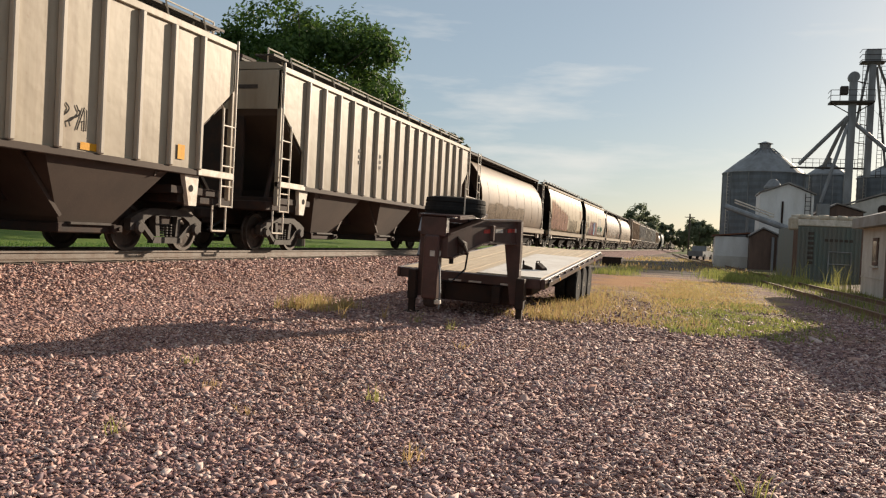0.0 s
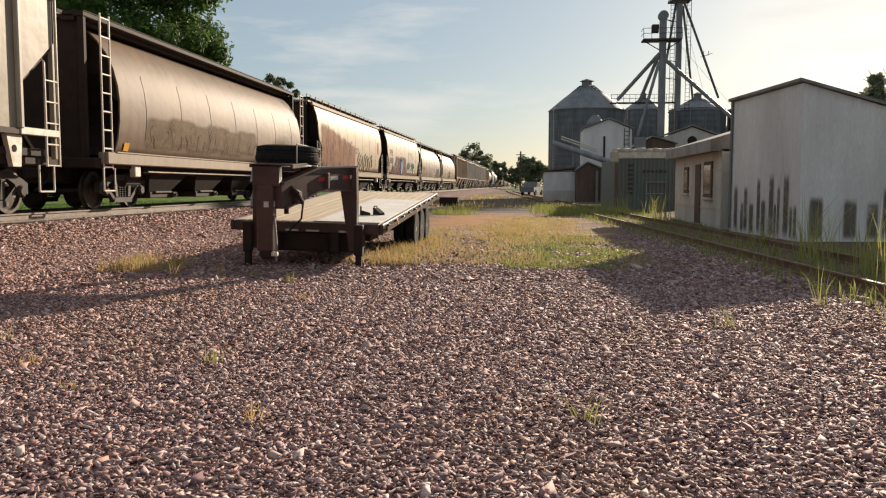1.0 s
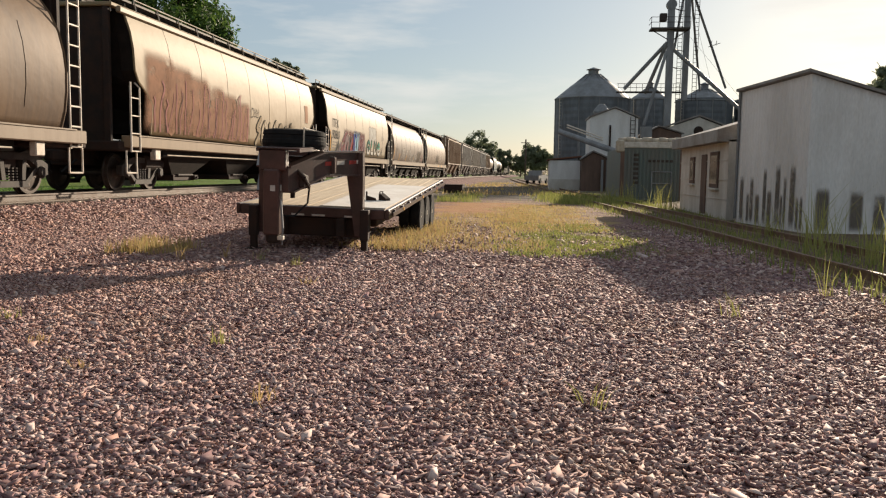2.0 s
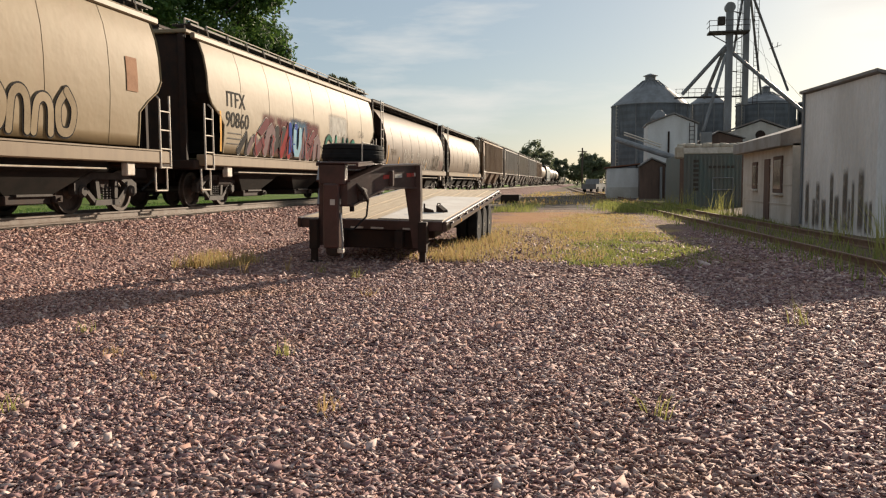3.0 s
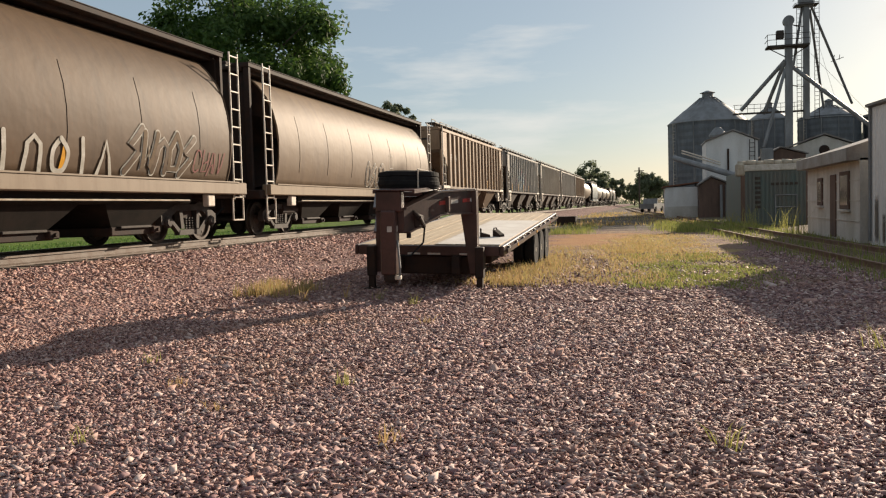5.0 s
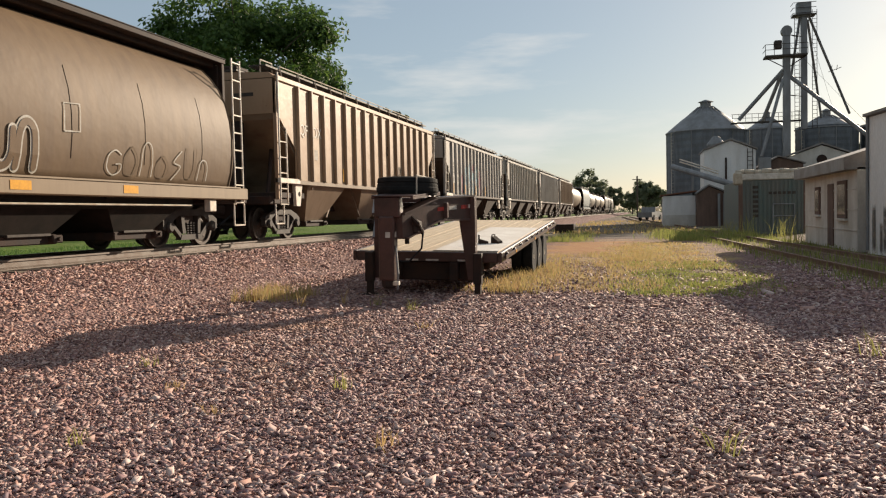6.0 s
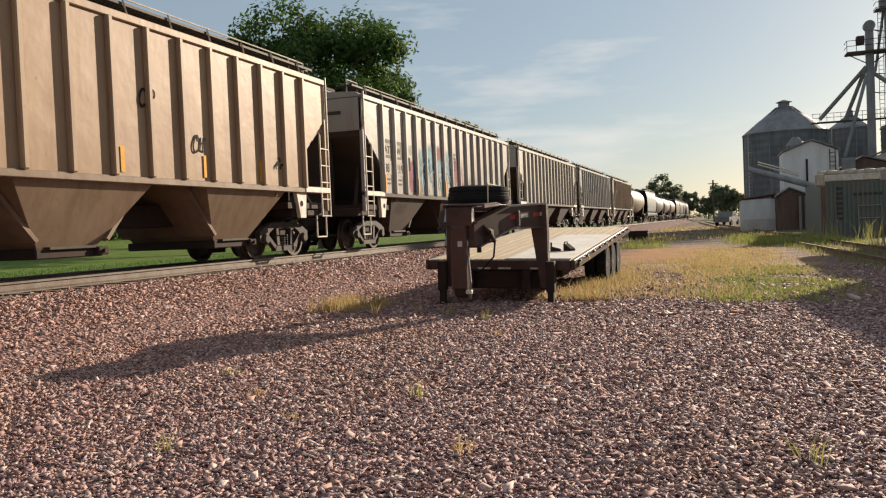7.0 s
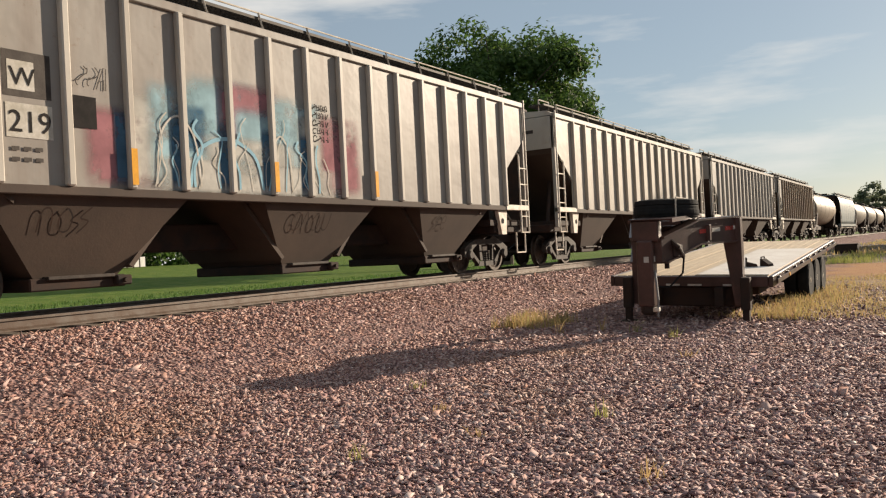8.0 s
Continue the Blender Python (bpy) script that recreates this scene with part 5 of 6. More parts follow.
    for k, ch in enumerate("GLUE"):
        pts = [(u * 0.98, v * 0.74) for u, v in BUBBLE[ch]]
        at = (bowed_side, 1.16 + 1.04 * k, 1.58)
        mark(e, fat(pts, 0.255), INK, *at, "black edge of a spray-painted letter", 0.008 + 0.001 * k)
        mark(e, cut(fat(pts, 0.165), 0.34 + 0.04 * (k % 2), True), SPRAY["teal" if k % 2 else "green"], *at, "green upper half of a spray-painted letter", 0.024 + 0.001 * k)
        mark(e, cut(fat(pts, 0.165), 0.34 + 0.04 * (k % 2), False), CHALK, *at, "pale lower half of a spray-painted letter", 0.024 + 0.001 * k)
    mark(e, scrawl(rnd, 0.75, 0.26, 4, 0.016), INK, bowed_side, 5.5, 2.5, "small dark tag")
    mark(e, scrawl(rnd, 0.5, 0.4, 3, 0.028), INK, bowed_side, 5.35, 1.6, "small dark tag")

    f = curved_hopper("dark brown round-sided hopper car with yellow reflectors", mid[5], "round", umber_b, black_low, sill_brown)
    mark(f, letters("385408", 0.40), SPRAY["dust"], round_side, -6.75, 2.0, "worn white stencilled digits")
    for y, h in ((-7.35, 1.0), (-5.0, 0.5), (-1.9, 0.4), (2.0, 0.4)):
        stripe(f, round_side, y, 1.42, 1.42 + h, w=0.11, lean=0.12)
    for k, (name, w) in enumerate((("bolt", 0.9), ("ring", 0.5), ("fork", 0.6), ("peak", 0.5), ("bolt", 0.7))):
        mark(f, stroke(bmesh.new(), [(u * w, v * 0.85) for u, v in BUBBLE[name]], 0.045), CHALK, round_side, -4.2 + 0.42 * k, 1.5, "angular white spray tag", 0.014 + 0.001 * k)
    mark(f, letters("25", 0.45), CHALK, round_side, -2.05, 1.85, "white sprayed digits")
    mark(f, scrawl(rnd, 0.9, 0.4, 3, 0.04), CHALK, round_side, -0.8, 1.9, "white spray tag")
    for k, name in enumerate(("peak", "bar", "arch", "ring", "bar", "peak")):
        mark(f, fat([(u * 0.6, v * 0.62) for u, v in BUBBLE[name]], 0.09, name == "ring"), CHALK, round_side, -0.1 + 0.6 * k, 1.36, "broad white sprayed stroke", 0.014 + 0.001 * k)
    bubbles(f, round_side, 3.6, 1.40, ("bolt", "fork", "arch", "ring", "bolt"), (0.7, 0.85), 0.46, CHALK, [umber_b, SPRAY["dust"]], 0.13, 0.07, "dark letter with a white edge", 0.012, False, 0.2)
    mark(f, scrawl(rnd, 1.3, 0.5, 4, 0.035), SPRAY["pink"], round_side, 6.0, 1.5, "faint rusty tag")
    g = curved_hopper("brown round-sided hopper car with white scrawled tags", mid[6], "round", umber_c, black_low, sill_wheat)
    bubbles(g, round_side, -0.7, 1.40, ("ring", "bolt", "U", "arch"), (0.65, 0.8), 0.5, CHALK, [umber_c], 0.12, 0.08, "brown letter with a white edge")
    for k, name in enumerate(("G", "ring", "arch", "ring", "bolt", "U", "arch")):
        mark(g, stroke(bmesh.new(), smooth([(u * 0.62, v * (0.5 + 0.12 * (k % 3))) for u, v in BUBBLE[name]]), 0.028), SPRAY["dust"] if k % 2 else CHALK, round_side, 3.0 + 0.52 * k, 1.44, "thin pale outline tag", 0.014 + 0.001 * k)

    for y in (0.6, 3.4):
        mark(g, plate(0.45, 0.15), YELLOW, lambda z: HALF + 0.02, y, 1.13, "orange reflector on the sill", 0.006)
    mark(g, stroke(bmesh.new(), [(0, 0), (0.4, 0.02), (0.42, 0.5), (0.02, 0.48), (0, 0)], 0.03), CHALK, round_side, 1.9, 2.15, "pale chalked square")

    h = ribbed_hopper("tan ribbed covered hopper car with rust streaks", mid[7], tan, tan_low, tan_rib)
    mark(h, letters("QF", 0.45), STENCIL, flush, -6.76, 2.95, "white stencilled letters", 0.02)
    mark(h, letters("OX", 0.45), STENCIL, flush, -5.86, 2.95, "white stencilled letters")
    mark(h, plate(0.36, 0.3), CHALK, flush, -5.85, 2.3, "small white data panel")
    for y in (-3.4, 0.7, 3.0, 5.0):
        stripe(h, flush, y, 1.72, 2.15, w=0.1)
    for u, v in ((1.15, 2.9), (2.6, 2.2), (5.6, 2.0)):
        mark(h, scrawl(rnd, 0.4, 0.3, 2, 0.05), INK, flush, u, v, "dark scuffed stencil")
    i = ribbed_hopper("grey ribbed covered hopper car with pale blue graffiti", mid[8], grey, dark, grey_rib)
    rib_y = [-6.9 + q * 13.84 / 15 for q in range(16)]
    for q, (top, low) in enumerate((("AT", "88"), ("W", "219"))):
        y = rib_y[q + 0] + 0.14
        mark(i, plate(0.62, 0.56), TRUCK_GREY, flush, y - 0.02, 2.72, "dark grey lettering patch", 0.005)
        mark(i, plate(0.34 if q else 0.44, 0.36), CHALK, flush, y + 0.04, 2.80, "white panel", 0.008)
        mark(i, plate(0.60, 0.42), CHALK, flush, y + 0.0, 2.22, "white panel", 0.008)
        mark(i, letters(top, 0.32), INK, flush, y + 0.06, 2.86, "black stencilled letters", 0.014)
        mark(i, letters(low, 0.38), INK, flush, y + 0.02, 2.29, "black stencilled digits", 0.014)
        for k in range(6):
            mark(i, plate(0.10, 0.05), TRUCK_GREY, flush, y + 0.05 + 0.15 * (k % 3), 2.06 - 0.13 * (k // 3), "small stencilled mark")
    for k, (u, z, w, t, m) in enumerate(((-4.9, 1.62, 1.5, 1.2, "pink"), (-4.3, 1.6, 1.6, 1.5, "white"), (-3.9, 1.62, 1.6, 1.7, "blue"), (-3.2, 1.62, 1.7, 1.9, "blue"), (-2.6, 2.2, 1.5, 1.3, "pink"), (-2.3, 1.62, 1.6, 1.5, "blue"), (-1.5, 1.62, 1.5, 1.8, "blue"), (-0.8, 1.62, 1.3, 1.6, "white"), (-0.2, 1.62, 1.3, 1.6, "pink"), (-3.4, 2.2, 0.7, 0.8, "navy"), (-3.0, 1.62, 2.4, 1.0, "white"), (-4.0, 1.6, 4.6, 0.6, "white"))):
        mark(i, plate(w, t), MIST[m], flush, u, z, "faded cloud of spray paint", 0.008 + 0.0008 * k)
    for q in (3, 4, 5, 6, 7):
        mark(i, plate(0.22, 1.2), MIST["navy"], flush, rib_y[q] - 0.24, 1.62, "narrow navy strip beside a rib", 0.022)
    mark(i, streaks(rnd, 4.2, 1.25, 13, 0.022), CHALK, flush, -4.0, 1.7, "white stroke of the graffiti", 0.026)
    mark(i, streaks(rnd, 3.8, 1.1, 8, 0.035), SPRAY["pale_blue"], flush, -3.7, 1.72, "pale blue stroke of the graffiti", 0.028)
    mark(i, smooth_arc(1.5, 0.75, 0.06), SPRAY["pale_blue"], flush, -3.1, 1.75, "pale blue stroke of the graffiti", 0.024)
    mark(i, smooth_arc(0.8, 1.0, 0.03), CHALK, flush, -3.7, 1.75, "white stroke of the graffiti", 0.024)
    mark(i, smooth_arc(0.5, 0.9, 0.03), CHALK, flush, -1.4, 1.75, "white stroke of the graffiti", 0.024)
    mark(i, plate(0.34, 0.42), INK, flush, rib_y[2] + 0.1, 2.42, "dark square patch")
    mark(i, scrawl(rnd, 0.5, 0.3, 3, 0.016), TRUCK_GREY, flush, rib_y[2] + 0.12, 2.95, "thin dark scribble")
    for k in range(5):
        mark(i, scrawl(rnd, 0.45, 0.1, 4, 0.02), INK, flush, rib_y[7] + 0.12, 2.65 + 0.14 * k, "line of thin dark writing")
    for k in range(3):
        for q, name in enumerate((("arch", "ring", "bolt"), ("G", "peak", "ring", "U"), ("bolt", "E"))[k]):
            mark(i, stroke(bmesh.new(), smooth([(u * 0.3, v * 0.34) for u, v in BUBBLE[name]]), 0.022), STEEL_DARK, lambda z: HALF - 0.05 - (1.55 - z) * 0.5, -5.4 + 4.62 * k + 0.27 * q, 1.06, "dark tag on the hopper", 0.03)
    for y in (rib_y[0], rib_y[3], rib_y[6], rib_y[9]):
        stripe(i, lambda z: HALF + 0.10, y, 1.7, 2.2, w=0.1)
    for k, (paint, rib) in enumerate(((pale, cream_rib), (grey, grey_rib), (grey, tan_rib))):
        ribbed_hopper(("pale ribbed covered hopper car with dark ends", "grey ribbed covered hopper car with dark hoppers", "dull grey ribbed covered hopper car coupled before tank cars")[k], mid[9 + k], paint, dark, rib)
    tank_car("tan tank car with black bands", mid[12], tank_tan)
    curved_hopper("slate blue bow-sided hopper car", mid[13], "bowed", steel_blue, black_low, steel_blue, False)
    tank_car("white tank car with black bands", mid[14], tank_white)
    tank_car("white tank car with black bands", mid[15], tank_white)
    tank_car("off-white tank car with black bands", mid[16], tank_tan)
    for k in range(17, 21):
        curved_hopper("black bow-sided hopper car at the tail", mid[k], "bowed", black, black_low, black, False)


GAP_A = 16.0
train()


# ---- gooseneck trailer ----
def trailer():
    t = thing("gooseneck_trailer", "dark red gooseneck flatbed trailer with wooden deck, parked on its jacks", "trailer", at=pose(-3.6, 13.1, 0.72, 3.2, 1.6, 0))
    W, L = 1.295, 7.9
    # deck frame; z = 0 is the deck's top at its front edge
    part("side_rail", box(W - 0.07, W, 0, L, -0.17, 0.0, 0.012), TRAILER_RED, t)
    part("side_rail", box(-W, -W + 0.07, 0, L, -0.17, 0.0, 0.012), TRAILER_RED, t)
    part("front_rail", box(-W + 0.07, W - 0.07, 0, 0.09, -0.17, -0.005, 0.012), TRAILER_RED, t)
    part("rear_rail", box(-W + 0.07, W - 0.07, L - 0.09, L, -0.2, -0.005, 0.012), TRAILER_RED, t)
    for x in (-0.5, 0.5):
        part("main_beam", box(x - 0.07, x + 0.07, -0.1, L, -0.47, -0.17, 0.01), STEEL_DARK, t)
    for k in range(9):
        part("cross_member", box(-W + 0.07, W - 0.07, 0.4 + k * 0.85, 0.46 + k * 0.85, -0.17, -0.06), STEEL_DARK, t)
    k = 13
    w = (2 * W - 0.16) / k
    for i in range(k):
        x = -W + 0.08 + i * w
        b = box(x + 0.006, x + w - 0.006, 0.10, L - 0.1, -0.045, 0.0 + 0.003 * ((i * 7) % 3), 0.004)
        part("plank", b, PLANK, t)
    part("deck_plate", box(0.15, W - 0.08, 0.12, 5.2, 0.007, 0.016), PLATE, t, "pale worn metal deck plate")
    part("plate_edge", box(0.10, 0.15, 0.12, 5.2, 0.007, 0.014), LADDER_WHITE, t)
    for k in range(10):
        part("stake_pocket", box(W, W + 0.045, 0.35 + 0.8 * k, 0.43 + 0.8 * k, -0.14, -0.03, 0.006), TRAILER_RED, t)
    part("rub_rail", box(W + 0.045, W + 0.06, 0.1, L - 0.1, -0.12, -0.05), TRAILER_RED, t)
    for y, m in ((1.1, YELLOW), (3.6, YELLOW), (6.0, RED)):
        part("side_marker", box(W + 0.06, W + 0.07, y, y + 0.09, -0.11, -0.06), m, t)
    for x in (-0.35, 0.0, 0.55):
        part("tail_tag", box(x, x + 0.22, -0.004, 0.0, -0.155, -0.125), CHALK, t, "small pale reflector")
    # gooseneck: uprights at the deck's front, beams that meet over the coupler tube
    for s in (-1, 1):
        up = [(s * 0.88, -0.45), (s * 0.75, -0.45), (s * 0.60, 0.56), (s * 0.60, 0.92), (s * 0.86, 0.92), (s * 0.87, 0.5)]
        part("neck_upright", prism(up if s < 0 else up[::-1], "y", -0.10, 0.06), TRAILER_RED, t)
        bm = bmesh.new()
        beam = [(0.0, 0.92), (0.0, 0.56), (-0.9, 0.60), (-1.1, 0.60), (-1.92, 0.41), (-2.0, 0.41), (-2.0, 0.74), (-1.1, 0.93)]
        add_prism(bm, beam, "x", -0.05, 0.05)
        for v in bm.verts:
            v.co.x += s * (0.76 - 0.60 * (-v.co.y / 2.0))
        part("neck_beam", bm, TRAILER_RED, t, "tapered red neck beam")
        flange = bmesh.new()
        add_prism(flange, [(0.0, 0.92), (-1.1, 0.93), (-2.0, 0.74), (-2.0, 0.765), (-1.1, 0.955), (0.0, 0.945)], "x", -0.09, 0.09)
        for v in flange.verts:
            v.co.x += s * (0.76 - 0.60 * (-v.co.y / 2.0))
        part("beam_flange", flange, TRAILER_RED, t)
        lower = bmesh.new()
        add_prism(lower, [(0.0, 0.56), (-0.9, 0.60), (-1.1, 0.60), (-1.92, 0.41), (-1.92, 0.385), (-1.1, 0.575), (-0.9, 0.575), (0.0, 0.535)], "x", -0.09, 0.09)
        for v in lower.verts:
            v.co.x += s * (0.76 - 0.60 * (-v.co.y / 2.0))
        part("lower_flange", lower, TRAILER_RED, t)
        leg = part("landing_leg", box(s * 0.93 - 0.07, s * 0.93 + 0.07, -0.24, -0.10, -0.5, 0.0, 0.01), STEEL_DARK, t, "square landing leg")
        part("inner_leg", box(s * 0.93 - 0.05, s * 0.93 + 0.05, -0.22, -0.12, -0.72, -0.42, 0.006), STEEL_DARK, leg)
        part("foot", box(s * 0.93 - 0.11, s * 0.93 + 0.11, -0.29, -0.05, -0.745, -0.71, 0.006), STEEL_DARK, leg)
    for y, c, xx in ((-0.25, RED, 0.0), (-0.95, RED, 0.0), (-0.12, CHALK, 0.0), (-0.62, CHALK, 0.0)):
        x = 0.82 - 0.62 * (-y / 2.0) + 0.052
        bm = box(0, 0.006, y - 0.12, y + 0.1, 0.74, 0.80)
        for v in bm.verts:
            v.co.x += 0.76 - 0.60 * (-v.co.y / 2.0) + 0.05
        part("neck_reflector", bm, c, t, "small reflector on the neck")
    part("tyre_rack", box(-0.22, 0.40, -2.1, -0.55, 1.0, 1.02, 0.004), TRAILER_RED, t, "flat rack plate under the spare tyre")
    for x in (-0.2, 0.38):
        part("rack_bar", box(x - 0.02, x + 0.02, -2.1, -0.55, 0.965, 1.0), TRAILER_RED, t)
    for x in (-0.3, 0.3):
        part("rack_post", box(x - 0.025, x + 0.025, -0.66, -0.6, 0.9, 0.99), TRAILER_RED, t)
    part("nose_plate", box(-0.19, 0.19, -2.08, -1.9, 0.70, 1.0, 0.02), TRAILER_RED, t)
    part("cross_tube", box(-0.6, 0.6, -0.9, -0.8, 0.62, 0.86, 0.01), TRAILER_RED, t)
    part("cross_tube", box(-0.75, 0.75, 0.0, 0.1, 0.62, 0.9, 0.01), TRAILER_RED, t)
    tube = part("coupler_tube", box(-0.12, 0.11, -2.12, -1.91, -0.20, 0.72, 0.02), TRAILER_RED, t, "square gooseneck coupler tube")
    part("coupler_head", lathe([(0.08, -0.32), (0.11, -0.28), (0.11, -0.20)], 14), STEEL_DARK, tube).location = (0, -2.0, 0)
    part("coupler_latch", box(0.08, 0.17, -2.1, -2.02, -0.27, -0.21, 0.01), LADDER_WHITE, tube)
    part("decal", box(0.111, 0.114, -2.06, -1.95, 0.42, 0.5), CHALK, tube, "small pale sticker")
    part("decal", box(-0.01, 0.06, -2.124, -2.121, 0.42, 0.5), CHALK, tube, "small pale sticker")
    part("jack_crank", tubes([((0.2, -1.75, 0.75), (0.36, -1.75, 0.6)), ((0.36, -1.75, 0.6), (0.36, -1.5, 0.45)), ((0.2, -1.75, 0.3), (0.2, -1.75, 0.75))], 0.035, 8), STEEL_DARK, t)
    part("hydraulic_box", box(0.16, 0.36, -1.75, -1.4, 0.42, 0.66, 0.05), STEEL_DARK, t)
    cable = bmesh.new()
    pts = [Vector((0.3, -1.3, 0.95)), Vector((0.34, -1.35, 0.5)), Vector((0.32, -1.4, 0.2)), Vector((0.18, -1.6, 0.02)), Vector((0.02, -1.8, 0.05)), Vector((0.12, -2.0, 0.2))]
    for p, q in zip(pts, pts[1:]):
        add_tube(cable, p, q, 0.014, 6)
    part("cable", cable, RUBBER, t, "looped black wiring cable")
    part("safety_chain", tubes([((0.12, -2.05, 0.3), (0.16, -2.08, -0.1)), ((0.16, -2.08, -0.1), (0.14, -2.05, -0.34))], 0.016, 5), BIN_STEEL, t)
    # unseen filler boxes, added to block light under the deck
    part("front_shade_box", box(-0.85, 0.85, 0.1, 0.75, -0.5, -0.18, 0.02), STEEL_DARK, t)
    part("deck_shade_box", box(-0.9, 0.9, 1.0, 3.0, -0.42, -0.2, 0.02), STEEL_DARK, t)
    # tandem dual wheels
    for y in (4.55, 5.5, 6.45):
        hub = 0.41 - 0.72 - 0.0558 * y
        ax = part("axle", tubes([((-1.0, y, hub), (1.0, y, hub))], 0.06, 8), STEEL_DARK, t)
        for s in (-1, 1):
            for x in (0.88, 1.12):
                ty = part("tyre", lathe([(0.2, -0.1), (0.36, -0.11), (0.40, -0.085), (0.405, 0.0), (0.40, 0.085), (0.36, 0.11), (0.2, 0.1)], 28, "x"), RUBBER, ax)
                ty.location = (s * x, y, hub)
            rim = part("rim", lathe([(0.2, -0.08), (0.21, 0.07), (0.1, 0.05), (0.06, 0.1)], 20, "x"), LADDER_WHITE, ax)
            rim.location = (s * 1.12, y, hub)
        part("spring_pack", box(0.55, 0.63, y - 0.4, y + 0.4, hub + 0.06, hub + 0.12, 0.01), STEEL_DARK, ax)
    part("tail_light", box(W - 0.35, W - 0.1, L, L + 0.03, -0.16, -0.06), RED, t)
    # spare tyre lying on the neck, tied down
    sp = tagged(new("spare_tyre", mesh_of("spare_tyre", lathe([(0.22, -0.12), (0.38, -0.14), (0.455, -0.12), (0.465, -0.06), (0.45, -0.05), (0.465, -0.03), (0.465, 0.03), (0.45, 0.05), (0.465, 0.06), (0.455, 0.12), (0.38, 0.14), (0.22, 0.12), (0.22, -0.12)], 40, "z", False), RUBBER)), "black truck tyre lying flat on the trailer neck", "tyre")
    sp.matrix_basis = pose(-3.55, 11.95, 1.77, -1.0, 1.6, 0)
    part("tread", lathe([(0.467, -0.09), (0.475, -0.07), (0.475, -0.02), (0.467, -0.01)], 40, "z", False), RUBBER, sp)
    part("rim", lathe([(0.21, -0.1), (0.225, -0.08), (0.225, 0.08), (0.12, 0.02), (0.05, 0.02)], 24), STEEL_DARK, sp)
    part("tie_strap", tubes([((0.26, -0.40, -0.15), (0.26, -0.41, 0.15)), ((0.26, -0.41, 0.15), (0.26, 0.41, 0.15)), ((0.26, 0.41, 0.15), (0.26, 0.40, -0.15))], 0.012, 5), LADDER_WHITE, sp)
    # two iron wedges left on the deck
    deck = pose(-3.6, 13.1, 0.72, 3.2, 1.6, 0)
    for k, (x, y) in enumerate(((0.72, 1.35), (0.95, 1.45))):
        w = thing("wheel_chock", "small dark iron wheel chock on the deck plate", "chock", "chocks on the deck", deck @ pose(x, y, 0.017, 0, 0, 20 - 50 * k))
        part("wedge", prism([(-0.09, 0), (0.09, 0), (0.08, 0.04), (-0.06, 0.08 if k == 0 else 0.12), (-0.09, 0.08 if k == 0 else 0.12)], "y", -0.06, 0.06), STEEL_DARK, w)
        part("grip", tubes([((-0.08, -0.04, 0.07), (-0.08, -0.04, 0.15)), ((-0.08, -0.04, 0.15), (-0.08, 0.04, 0.15)), ((-0.08, 0.04, 0.15), (-0.08, 0.04, 0.07))], 0.01, 5), STEEL_DARK, w)


trailer()


# ---- trees ----
def leaf_cloud(rnd, spots, per, size):
    """Small bent leaf pairs scattered about the spots (centre, radius)."""
    vs, fs = [], []
    for c, r in spots:
        for _ in range(per):
            d = Vector((rnd.gauss(0, 1), rnd.gauss(0, 1), rnd.gauss(0, 0.8))).normalized() * r * (0.25 + 0.75 * rnd.random() ** 0.5)
            p = c + d
            s = size * rnd.uniform(0.6, 1.3)
            n = (d.normalized() + Vector((rnd.gauss(0, 0.5), rnd.gauss(0, 0.5), 0.5 + rnd.gauss(0, 0.4)))).normalized()
            u = n.orthogonal().normalized()
            u = Matrix.Rotation(rnd.uniform(0, 6.28), 3, n) @ u
            w = n.cross(u)
            b = len(vs)
            vs += [p - u * s, p + w * s * 0.5 - n * s * 0.15, p + u * s, p - w * s * 0.5 - n * s * 0.15]
            fs += [(b, b + 1, b + 2), (b, b + 2, b + 3)]
    return vs, fs


